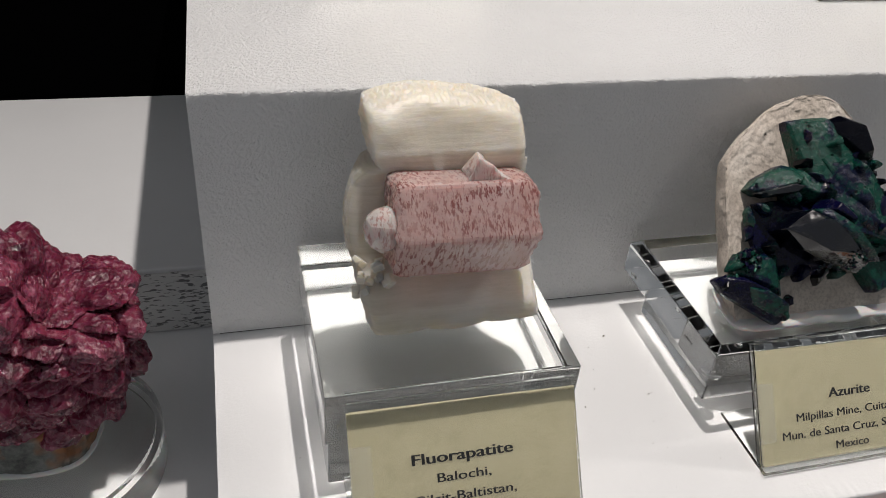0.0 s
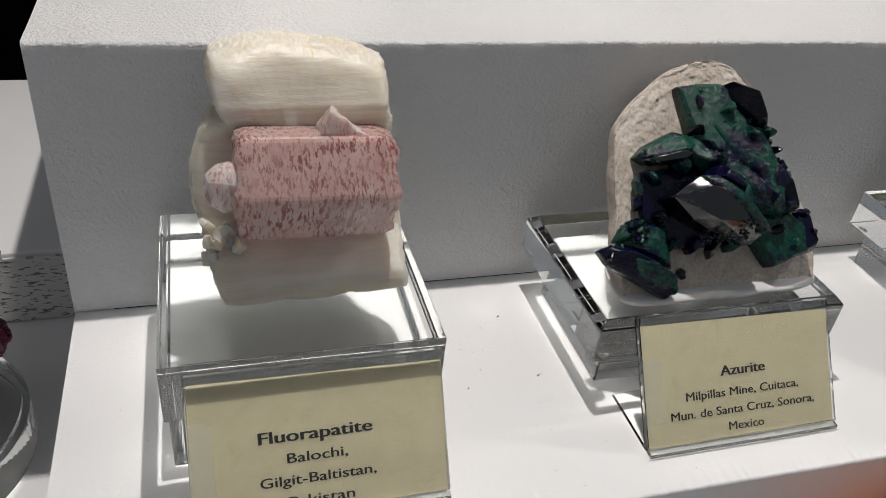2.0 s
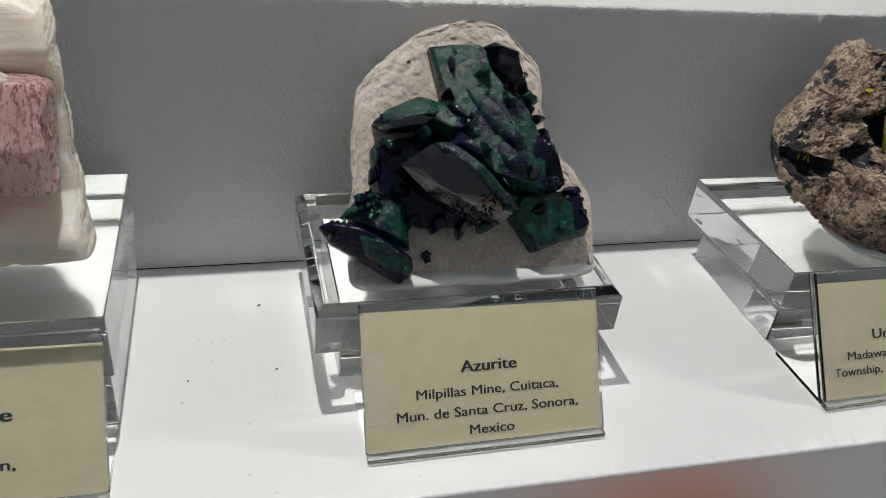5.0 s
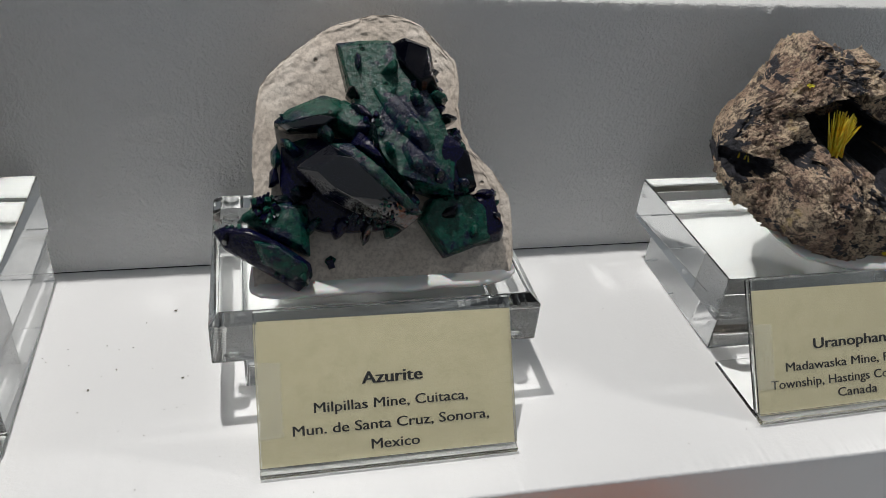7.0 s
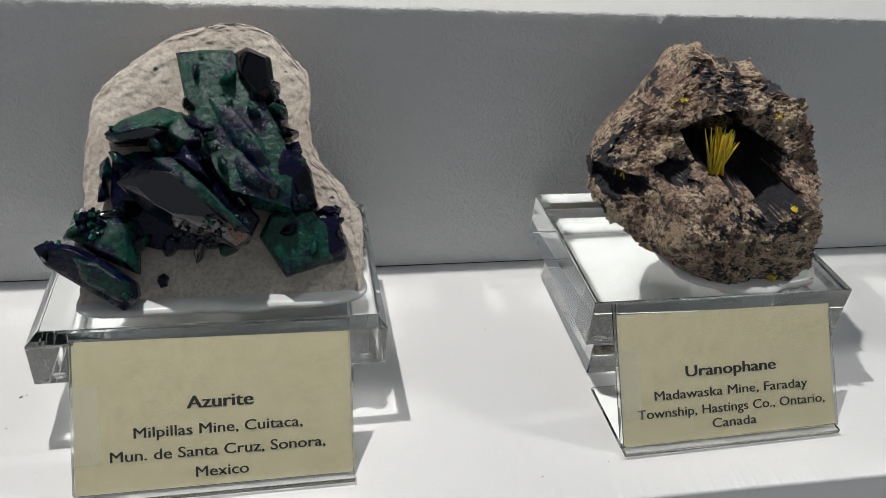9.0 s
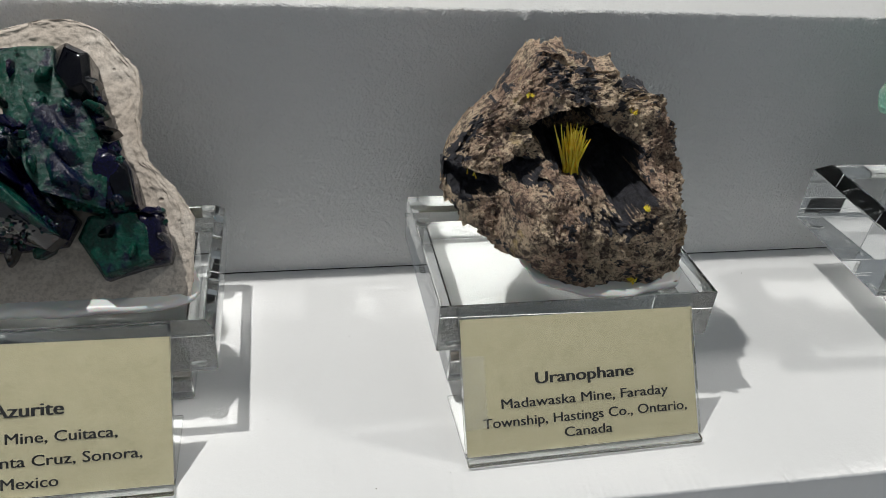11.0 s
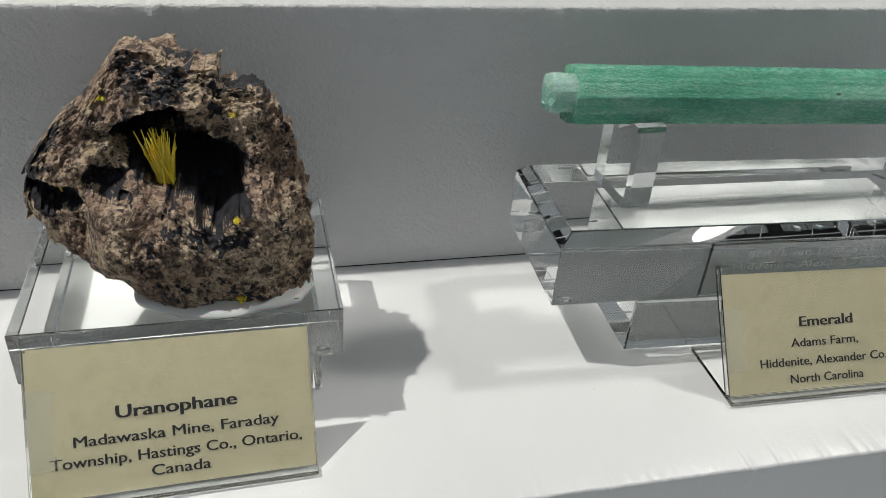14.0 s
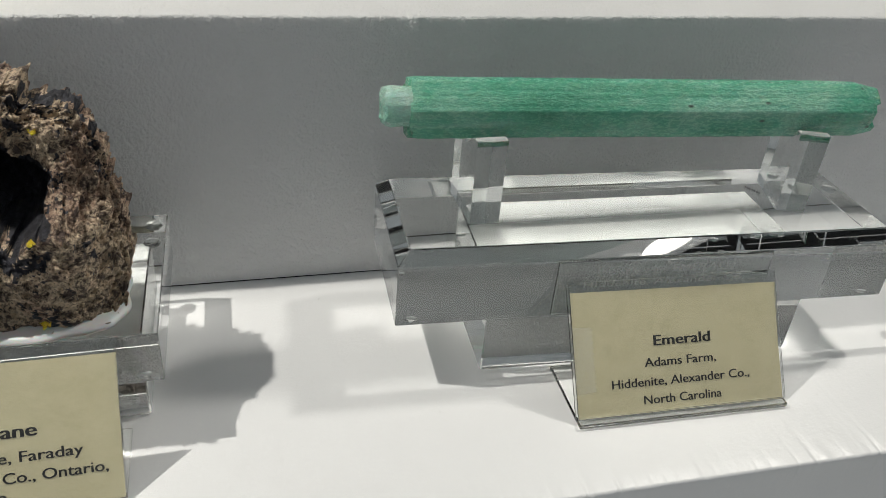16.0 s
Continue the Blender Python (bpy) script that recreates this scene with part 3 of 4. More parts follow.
# ---- pink fluorapatite on cream calcite ----
def putty_pad(parent, body, z, grow=0.0010):
    """A thin white pad that beds a specimen on its stand, a little wider than the foot of its body."""
    low = [v.co for v in body.data.vertices if v.co.z < z + 0.0045]
    cx, cy = sum(c.x for c in low) / len(low), sum(c.y for c in low) / len(low)
    n = 96
    reach = [0.0] * n
    for c in low:
        k = int((math.atan2(c.y - cy, c.x - cx) + math.pi) / (2 * math.pi) * n) % n
        reach[k] = max(reach[k], math.hypot(c.x - cx, c.y - cy))
    for k in range(n):
        reach[k] = reach[k] or max(reach[k - 1], reach[(k + 1) % n], reach[k - 2])
    for _ in range(2):
        reach = [max(reach[k] * 0.9, (reach[k - 1] + 2 * reach[k] + reach[(k + 1) % n]) / 4) for k in range(n)]
    # plain white stands in for the bright polished edge of a cut platform
    bm, rings = bmesh.new(), []
    for more, h in ((grow * 0.8, 0.0), (grow, 0.0006), (grow * 0.8, 0.0016), (-0.002, 0.0022)):
        ring = []
        for i in range(n):
            a = -math.pi + 2 * math.pi * (i + 0.5) / n
            r = reach[i] + more * (1 + 0.5 * noise.noise(Vector((math.cos(a) * 3, math.sin(a) * 3, z * 100))))
            ring.append(bm.verts.new((cx + r * math.cos(a), cy + r * math.sin(a), z + h)))
        rings.append(ring)
    for a, b in zip(rings, rings[1:]):
        for i in range(n):
            bm.faces.new((a[i], a[(i + 1) % n], b[(i + 1) % n], b[i]))
    bm.faces.new(rings[0][::-1])
    bm.faces.new(rings[-1])
    return part("putty_pad", bm, PAD_WHITE, parent, "thin white cut platform under the specimen", True)


def fluorapatite():
    ob = thing("fluorapatite_specimen", (0.0890, -0.045, 0.0488), "pink hexagonal fluorapatite prism on cream calcite matrix", "mineral specimen")
    outline = [(-30, -1), (-33, 12), (-35, 26), (-38, 46), (-35, 59), (-31, 67), (-27, 69), (-30, 85), (-29, 93), (-21, 96), (-9, 97.5), (5, 96), (16, 94), (28.5, 89.5),
               (30, 72), (31, 55), (32, 35), (34, 13), (36, 1), (26, -1), (14, 0), (-10, -1)]

    def shape(x, z, s, w):
        n = turbulence((x, z, s * 0.02), 60, 4, 3.0)
        y = s * 0.0100
        if s < 0:
            if 0.010 < z < 0.064:
                y += 0.0080 * min(1, (0.064 - z) / 0.013) * min(1, (z - 0.010) / 0.010) * min(1.0, -1.2 * s)
            y -= 0.0022 * math.exp(-((x + 0.020) / 0.007) ** 2 - ((z - 0.074) / 0.007) ** 2)
            y -= 0.004 * math.exp(-((z - 0.008) / 0.010) ** 2) * min(1.0, w * 1.2)
        if z > 0.056:
            y += 0.26 * (z - 0.056)
            z = 0.056 + 0.86 * (z - 0.056)
        fine = noise.noise(Vector((x * 900, z * 700, s * 5))) + 0.6 * noise.noise(Vector((x * 300, z * 260, s * 2)))
        edge = (0.0005 * n + 0.0007 * fine) * w * (1 - s * s)
        return Vector((x + edge, y + 0.0005 * n - 0.0090 + 0.32 * z, max(0.0, z + edge)))

    part("matrix", lump([(0.0015 + x / 1000, z / 1160) for x, z in outline], (0.0, 0.041), shape, 620, 110, 0.07), CALCITE, ob, "cream striated calcite matrix", True)

    def roughen(bm, x0, x1):
        """Splits a crystal's skin finely; its ends are broken, its sides nearly flat."""
        bmesh.ops.triangulate(bm, faces=bm.faces)
        for _ in range(7):
            long = [e for e in bm.edges if e.calc_length() > 0.0009]
            if not long:
                break
            bmesh.ops.subdivide_edges(bm, edges=long, cuts=1)
            bmesh.ops.triangulate(bm, faces=bm.faces)
        for v in bm.verts:
            end = max(0.0, min(1.0, max(x0 - v.co.x, v.co.x - x1) / 0.003))
            a, b = turbulence(v.co, 150, 3, 2.0), turbulence(v.co, 520, 3, 6.0)
            v.co += Vector((0.0006 * a * end, -0.00010 * b, 0.00010 * a)) * (1 + 1.5 * end)

    # the prism lies along x; its section is a hexagon with softened edges
    def prism(name, x0, x1, cy, cz, r, sides, squash, taper, tilt, label, bevel):
        bm = bmesh.new()
        ring = []
        for x, k in ((x0, taper), (x0 + 0.003, 1.0), (x1 - 0.004, 1.0), (x1, taper)):
            ring.append([bm.verts.new((x, cy + r * k * math.cos(2 * math.pi * (i + tilt) / sides), cz + squash * r * k * math.sin(2 * math.pi * (i + tilt) / sides))) for i in range(sides)])
        for a, b in zip(ring, ring[1:]):
            for i in range(sides):
                bm.faces.new((a[i], a[(i + 1) % sides], b[(i + 1) % sides], b[i]))
        bm.faces.new(ring[0][::-1])
        bm.faces.new(ring[-1])
        bmesh.ops.bevel(bm, geom=list(bm.edges), offset=bevel, segments=2, affect="EDGES", profile=0.6)
        roughen(bm, x0 + 0.004, x1 - 0.005)
        return part(name, bm, APATITE, ob, label)

    main = prism("prism", -0.0230, 0.0292, -0.0046, 0.0402, 0.0203, 6, 1.0, 0.92, -0.175, "large translucent pink hexagonal crystal", 0.0014)
    main.rotation_euler = (0, radians(1.5), 0)
    rng = random.Random(4)
    bm = bmesh.new()
    bmesh.ops.create_icosphere(bm, subdivisions=2, radius=1.0)
    for v in bm.verts:
        k = 1 + 0.10 * noise.noise(v.co * 2.0)
        v.co = Vector((-0.0250 + 0.0074 * k * v.co.x, -0.0130 + 0.0075 * k * v.co.y, 0.0440 + 0.0086 * k * v.co.z))
    part("side_crystal", bm, PALE_APATITE, ob, "small pale pink crystal")
    bm = bmesh.new()
    add_hull(bm, [(0.004, -0.008, 0.046), (0.0050, -0.009, 0.059), (0.0090, -0.007, 0.0668), (0.0108, -0.0065, 0.0660), (0.0150, -0.0085, 0.0615), (0.0225, -0.009, 0.0575), (0.0215, -0.006, 0.046),
                  (0.006, 0.002, 0.058), (0.020, 0.004, 0.054), (0.0105, 0.001, 0.065)])
    bmesh.ops.bevel(bm, geom=list(bm.edges), offset=0.0005, segments=1, affect="EDGES", clamp_overlap=True)
    roughen(bm, 0.009, 0.010)
    part("top_crystal", bm, PALE_APATITE, ob, "small pointed pink crystal")
    bm = bmesh.new()
    for _ in range(18):
        crystal(bm, (-0.028 + rng.uniform(-0.005, 0.006), -0.008 + rng.uniform(-0.004, 0.003), 0.019 + rng.uniform(-0.010, 0.006)), [rng.uniform(0.0012, 0.0026) for _ in range(3)],
                [rng.uniform(0, 3) for _ in range(3)], rng, 0.5)
    tagged(part("crumb_patch", bm, CALCITE, ob, "cream calcite crumbs"), kind="stuff")
    return ob


fluorapatite()


# ---- azurite on a pitted stone slab ----
def azurite():
    ob = thing("azurite_specimen", (0.2555, -0.0708, 0.0445), "dark green and blue azurite blades on beige stone", "mineral specimen")
    lean = Matrix.Rotation(-radians(39.7), 4, "X")
    outline = [(-44, -8), (-43.6, 4), (-42.6, 29), (-42.6, 42), (-40.6, 54), (-38.6, 66), (-31, 74.5), (-23.6, 80), (-14, 86.5), (-4.9, 89.7), (2, 91.5), (8.6, 91.8), (16.6, 89), (23.4, 84),
               (27.5, 79), (30.8, 75), (30.4, 58), (31, 50), (33.5, 43), (39.6, 35), (44, 30), (46.6, 25), (47.4, 12.6), (45.1, -4), (20, -7), (-6, -8), (-26, -9), (-39, -9)]

    def shape(x, z, s, w):
        n, f = turbulence((x, z, s * 0.02), 45, 4, 7.0), turbulence((x, z, s * 0.02), 240, 3, 2.0)
        y = (0.0 if s < 0 else 0.020 * s) + 0.0006 * n + (0.0004 if s < 0 else 0.0007) * f
        p = lean @ Vector((x + 0.0009 * n * w + 0.0005 * f, y, z + 0.0009 * n * w + 0.0005 * f))
        p.z = max(p.z, -0.0028)
        return p

    stone = part("matrix", lump([(x / 1000, z / 1000) for x, z in outline], (0.0, 0.040), shape, 460, 120, 0.30), SANDSTONE, ob, "pale beige pitted stone slab", True)
    putty_pad(ob, stone, -0.0038, 0.0018)

    def blade(name, pts, material, label, slope=(0.0, 0.0), cap=0.82, low=0.0, bevel=0.0004):
        """A thick crystal: its outline on the slab with heights over the slab (u, v, height), and how its cap slopes."""
        bm, n = bmesh.new(), len(pts)
        cu, cv = sum(p[0] for p in pts) / n, sum(p[1] for p in pts) / n
        body = []
        for u, v, high in pts:
            for k, w in ((1.0, low), (1.0, low + (high - low) * 0.7), (cap, high)):
                a, b = cu + (u - cu) * k, cv + (v - cv) * k
                up = w + (slope[0] * (a - cu) + slope[1] * (b - cv) if w > low else 0)
                body.append(lean @ Vector((a / 1000, -up / 1000, b / 1000)))
        add_hull(bm, body)
        bmesh.ops.bevel(bm, geom=list(bm.edges), offset=bevel, segments=1, affect="EDGES", clamp_overlap=True)
        bmesh.ops.triangulate(bm, faces=bm.faces)
        for _ in range(5):
            long = [e for e in bm.edges if e.calc_length() > 0.0011]
            if not long:
                break
            bmesh.ops.subdivide_edges(bm, edges=long, cuts=1)
            bmesh.ops.triangulate(bm, faces=bm.faces)
        for v in bm.verts:
            n_, q = turbulence(v.co, 170, 4, 5.0), turbulence(v.co, 420, 3, 9.0)
            rough = 0.00007 if material in (AZ_DARK, AZ_GLOSS) else 0.00026
            v.co += Vector((rough * 0.5 * n_, -rough * (n_ + 0.5 * q), rough * 0.5 * q))
        return part(name, bm, material, ob, label)

    blade("plate", [(-12.5, 79.5, 6), (-4, 80.0, 8), (6, 80, 9), (16, 62, 15), (22, 48, 16), (25, 36, 16), (24, 23, 15), (13.5, 26.5, 17), (4.8, 29.2, 17), (0, 36, 15), (-8.5, 56, 10)], AZ_GREEN, "large green-coated azurite plate", (0, 0), 0.94)
    blade("ridge", [(-2, 62, 13), (3, 63, 14), (15, 47, 19), (19, 38, 19), (14, 36, 19), (4, 46, 16)], AZ_GREEN, "rough green azurite ridge", (0, 0), 0.55, 8)
    blade("ridge", [(3, 44, 17), (8, 45, 18), (20, 31, 19), (16, 27, 18), (7, 32, 19)], AZ_GREEN, "rough green azurite ridge", (0.15, 0), 0.5, 8)
    blade("prism", [(5.2, 78.5, 13), (10.8, 80, 15), (18.5, 75, 16), (20.0, 60, 17), (14, 58, 18), (7, 68, 17)], AZ_DARK, "stout near-black azurite prism", (0.45, 0), 0.66)
    blade("prism", [(20, 48, 16), (26, 45, 15), (30.2, 37.8, 14), (32, 25.5, 13), (24.5, 22.8, 15), (17.5, 28, 17), (18, 40, 18)], AZ_BLUE, "dark blue azurite prism", (0.3, 0.1), 0.7)
    blade("prism", [(25, 43, 16), (29.5, 38.5, 15), (31.6, 26.0, 14), (26, 25, 16), (23, 34, 17)], AZ_DARK, "near-black azurite prism", (0.4, 0), 0.75, 8)
    blade("blade", [(-35.2, 51.5, 9), (-30, 56, 9), (-18.4, 60.8, 9), (-13, 59, 11), (-8, 54, 13), (-14, 51, 15), (-30, 48.5, 13)], AZ_GREEN, "green azurite blade", (0, 0), 0.62)
    blade("blade", [(-17, 57.5, 12), (-11, 58.5, 12), (-2.6, 52, 14), (-1, 45, 15), (-9, 44, 16), (-16, 49, 15)], AZ_GREEN, "green azurite blade", (0.1, 0), 0.6)
    blade("facet", [(-34, 49.5, 13), (-20, 52, 16), (-13.5, 50.5, 17), (-18, 47.6, 16), (-31, 47.2, 13)], AZ_GLOSS, "glossy black azurite face", (0, 0.1), 0.8, 6)
    blade("blade", [(-33, 44, 6), (-25, 46, 9), (-10, 45, 11), (4, 34, 13), (13, 23, 10), (9, 15, 7), (-6, 13.5, 9), (-20, 14, 8), (-31, 18, 5), (-34, 30, 5)], AZ_BLUE, "dark azurite mass", (0, 0), 0.70)
    blade("tongue", [(-29, 33.4, 22), (-24, 37, 23), (-18.5, 40, 24), (-12, 38.6, 25), (-3.2, 31, 27), (10.3, 16.2, 25), (5.6, 12.7, 23), (-13, 19.4, 25), (-20.6, 24.2, 24)], AZ_GLOSS, "glossy black azurite blade", (0.0, 0.28), 0.62, 7)
    blade("tongue", [(-18, 40.2, 25.5), (-11.8, 40, 27), (-3, 31.6, 29), (10.4, 16.6, 26), (7, 17, 25), (-8, 29.5, 29)], AZ_GREEN, "narrow green azurite blade", (0, 0), 0.7, 16)
    blade("tongue", [(-12, 40, 26), (-8.4, 44.2, 26), (-5.5, 41, 27), (-0.8, 32.5, 29), (-4, 33, 28)], AZ_BLUE, "narrow blue azurite blade", (0, 0), 0.6, 12)
    blade("blade", [(-56.2, 15.4, 9), (-52.5, 17, 11), (-44.5, 15.8, 13), (-35, 10.5, 14), (-25.6, 3.4, 13), (-25, -0.9, 11), (-29.7, -5.6, 9), (-40.9, 2.0, 8), (-52.9, 9.7, 8)], AZ_BLUE, "projecting blue-green azurite blade", (0, 0), 0.74, 3)
    blade("blade", [(-44, 12, 14), (-36, 10, 15), (-27, 3, 15), (-26, -1.0, 13), (-30, -3, 12), (-41, 4, 12)], AZ_GREEN, "green striped azurite blade", (0, 0), 0.75, 6)
    blade("blade", [(-47, 19, 6), (-42, 25.5, 6), (-34, 25, 8), (-25.4, 23.4, 9), (-25.4, 6, 9), (-37, 12, 9)], AZ_GREEN, "green azurite blade", (0, 0), 0.7)
    blade("blade", [(12.5, 17, 8), (16, 24, 10), (30, 25.2, 11), (36, 20, 12), (37, 8, 11), (20.9, 3.2, 9)], AZ_GREEN, "green azurite plate with blue rim", (0, 0), 0.88)
    blade("blade", [(30, 24.5, 12), (38, 25.8, 12), (41.6, 11.6, 12), (40.6, 8.0, 10), (32.5, 6.8, 11)], AZ_BLUE, "dark blue azurite prism", (0.1, 0), 0.72)
    rng = random.Random(11)
    # small tilted blades that break up the mass and the big plate: along and up the slab, height, reach
    fields = [(-35, 40, 7, 3.4), (-36, 33, 6, 3.0), (-34, 25, 7, 3.6), (-29, 42, 10, 4.0), (-30, 20, 8, 4.2), (-24, 16, 9, 3.4), (-15, 15, 10, 3.8), (-6, 13, 10, 3.2), (3, 13.5, 9, 3.6), (-27, 27, 11, 4.5), (-18, 46, 14, 3.6),
              (-5, 53, 14, 4.2), (-3, 44, 17, 3.6), (2, 40, 18, 3.2), (-8, 60, 12, 3.0), (4, 68, 14, 3.6), (-6, 72, 11, 2.6), (17, 66, 16, 3.2), (20, 57, 17, 3.4), (23, 50, 17, 3.0), (12, 56, 18, 3.4), (18, 29, 18, 3.8), (8, 27, 17, 3.2),
              (27, 27, 15, 3.4), (22, 18, 12, 3.6), (30, 12, 13, 3.0), (36, 24, 13, 3.0), (39, 16, 12, 2.8), (-45, 20, 8, 3.2), (-52, 13, 10, 2.4), (-28, -1, 12, 2.8)]
    for k, (cu, cv, high, reach) in enumerate(fields):
        turn, points = rng.uniform(0, math.pi), []
        for i in range(6):
            a = i * math.pi / 3 + rng.uniform(-0.3, 0.3)
            du, dv = reach * rng.uniform(0.9, 1.5) * math.cos(a), reach * rng.uniform(0.45, 0.75) * math.sin(a)
            points.append((cu + du * math.cos(turn) - dv * math.sin(turn), cv + du * math.sin(turn) + dv * math.cos(turn), high * rng.uniform(0.85, 1.15)))
        blade("blade", points, (AZ_GREEN, AZ_BLUE, AZ_GLOSS, AZ_GREEN, AZ_DARK)[k % 5], "small tilted azurite blade", (rng.uniform(-0.5, 0.5), rng.uniform(-0.3, 0.6)), 0.6, high * 0.3, 0.0003)
    # along the slab: centre, reach, height, count, size
    zones = [(-39, 22, 5, 5, 9, 90, 1.0), (-50, 15, 4, 2, 10, 14, 1.0), (-33, 1, 6, 3, 12, 16, 0.7), (19.5, 57, 1.6, 9, 14, 30, 1.9), (26, 42, 1.5, 5, 15, 14, 1.8), (35, 23, 4, 3, 11, 34, 1.1), (38, 22, 2, 3, 9, 16, 1.4),
             (-3, 47, 4, 6, 14, 40, 1.5), (-6, 16, 9, 2, 19, 60, 0.6), (3, 20, 7, 3, 24, 110, 0.6), (10, 55, 7, 9, 14.2, 16, 1.5), (17, 27, 7, 1.5, 14, 24, 1.3), (-30, 52, 4, 2, 9, 14, 0.9), (-20, 4, 2, 1, 1.0, 2, 1.8)]
    for name, material, part_of, label in (("crystal_crust", AZ_BLUE, 0.0, "small dark blue azurite crystals"), ("crystal_crust", AZ_GREEN, 0.45, "small green azurite crystals"),
                                          ("crystal_crust", MALACHITE, 0.88, "small bright green malachite crystals")):
        bm = bmesh.new()
        for cu, cv, ru, rv, high, count, scale in zones:
            for _ in range(count):
                kind = rng.random()
                if not (part_of <= kind < {0.0: 0.45, 0.45: 0.88, 0.88: 0.93}[part_of]):
                    continue
                r, a = math.sqrt(rng.random()), rng.uniform(0, 6.28)
                p = lean @ Vector(((cu + ru * r * math.cos(a)) / 1000, -(high * rng.uniform(0.6, 1.02)) / 1000, (cv + rv * r * math.sin(a)) / 1000))
                big = rng.uniform(0.0004, 0.0011) * scale
                crystal(bm, p, (big * rng.uniform(0.9, 1.5), big * 0.6, big), [rng.uniform(0, 6.28) for _ in range(3)], rng, 0.5)
        tagged(part(name, bm, material, ob, label), kind="stuff")
    return ob


azurite()


# ---- uranophane in a vuggy brown rock ----
def uranophane():
    ob = thing("uranophane_specimen", (0.4335, -0.045, 0.0420), "brown vuggy rock holding a spray of yellow needles", "mineral specimen")
    outline = [(-13, 78), (-2, 76), (7, 70.5), (11, 71), (17, 70), (19, 65), (33, 62), (38, 52), (42, 38), (46, 10), (43, -2), (39, -10), (25, -12), (21, -17), (3, -13), (-7, -3),
               (-18, 6), (-34, 12), (-42, 20), (-46, 28), (-46, 37), (-40, 47), (-27, 59), (-20, 69), (-15, 76)]
    hollow = [(-0.004, 0.049, 0.0085, 0.0095, 0.026), (0.006, 0.042, 0.0100, 0.0100, 0.034), (0.014, 0.039, 0.0090, 0.0100, 0.034), (-0.036, 0.031, 0.009, 0.0040, 0.009), (-0.020, 0.038, 0.006, 0.004, 0.007), (-0.012, 0.034, 0.003, 0.002, 0.004)]

    def ease(a, b, v):
        t = max(0.0, min(1.0, (v - a) / (b - a)))
        return t * t * (3 - 2 * t)

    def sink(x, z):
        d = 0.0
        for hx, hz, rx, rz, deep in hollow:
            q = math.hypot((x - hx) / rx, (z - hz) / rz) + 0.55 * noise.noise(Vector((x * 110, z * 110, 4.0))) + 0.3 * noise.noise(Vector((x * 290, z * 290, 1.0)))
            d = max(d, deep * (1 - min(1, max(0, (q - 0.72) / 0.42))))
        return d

    def shape(x, z, s, w):
        n, f, g = turbulence((x, s * 0.03, z), 50, 4, 1.0), turbulence((x, s * 0.03, z), 170, 4, 6.0), turbulence((x, s * 0.03, z), 620, 2, 3.0)
        y = 0.014 * s if s < 0 else 0.022 * s
        y -= 0.003 * math.exp(-((z - 0.004) / 0.020) ** 2) if s < 0 else 0
        if s < 0:
            y += sink(x, z)
            edge = 0.0025 * noise.noise(Vector((x * 70, 0.3, 5.0)))
            y -= 0.0125 * ease(0.040 + edge, 0.031 + edge, z) * ease(-0.027, -0.020, x + 0.5 * edge) * (0.15 + 0.85 * ease(0.0, 0.026, z)) * ease(0.046, 0.030, x)
            y -= 0.0050 * ease(0.052, 0.058, z - 0.15 * x) * ease(0.04, 0.02, abs(x))
            y -= 0.0040 * ease(0.020, 0.030, x) * ease(0.020, 0.035, z)
            y += 0.009 * max(0.0, -(x + 0.010) / 0.03) * min(1.0, max(0.20, (0.036 - z) / 0.012)) * -s
        lumps = abs(noise.noise(Vector((x * 230, s * 4.0, z * 230)))) + 0.5 * abs(noise.noise(Vector((x * 480 + 9, s * 6.0, z * 480))))
        rough = 0.0034 * n + 0.0024 * f + 0.0013 * g + 0.0018 * (lumps - 0.35) + 0.0030 * (abs(noise.noise(Vector((x * 85, s * 2.0, z * 85 + 3)))) - 0.25)
        x, y, z = x + rough * w * 0.7, y - rough * (1.0 if s < 0 else -1.0), z + rough * w * 0.7
        y += (0.36 if z > 0.035 else 0.50) * (max(z, 0.0) - 0.035)
        if z < 0.0:
            y -= (0.0 - z) / 1.1
            z = 0.0008 * (1 + n)
        return Vector((x, y, z))

    rock = part("rock", lump([(x / 1040, 0.032 + (z - 32) / (1140 if z > 32 else 1045)) for x, z in outline], (0.0, 0.032), shape, 600, 230, 0.42), HOST, ob, "rough brown host rock", False)
    rock.data.materials.append(DRUSE_AND_SHADE)
    # black druse round the cavity; the hollows' shade is put into its colour too
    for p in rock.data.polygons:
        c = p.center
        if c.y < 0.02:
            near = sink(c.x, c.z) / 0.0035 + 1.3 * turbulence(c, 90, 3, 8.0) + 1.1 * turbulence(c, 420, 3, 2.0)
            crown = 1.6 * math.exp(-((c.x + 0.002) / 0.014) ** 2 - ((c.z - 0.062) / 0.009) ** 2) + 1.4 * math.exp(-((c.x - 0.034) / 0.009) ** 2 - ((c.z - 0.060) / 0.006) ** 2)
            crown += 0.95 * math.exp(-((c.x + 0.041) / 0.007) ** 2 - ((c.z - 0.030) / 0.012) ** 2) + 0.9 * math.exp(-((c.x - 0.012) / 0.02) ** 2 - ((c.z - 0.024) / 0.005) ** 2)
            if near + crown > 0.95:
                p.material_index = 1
    rng = random.Random(8)

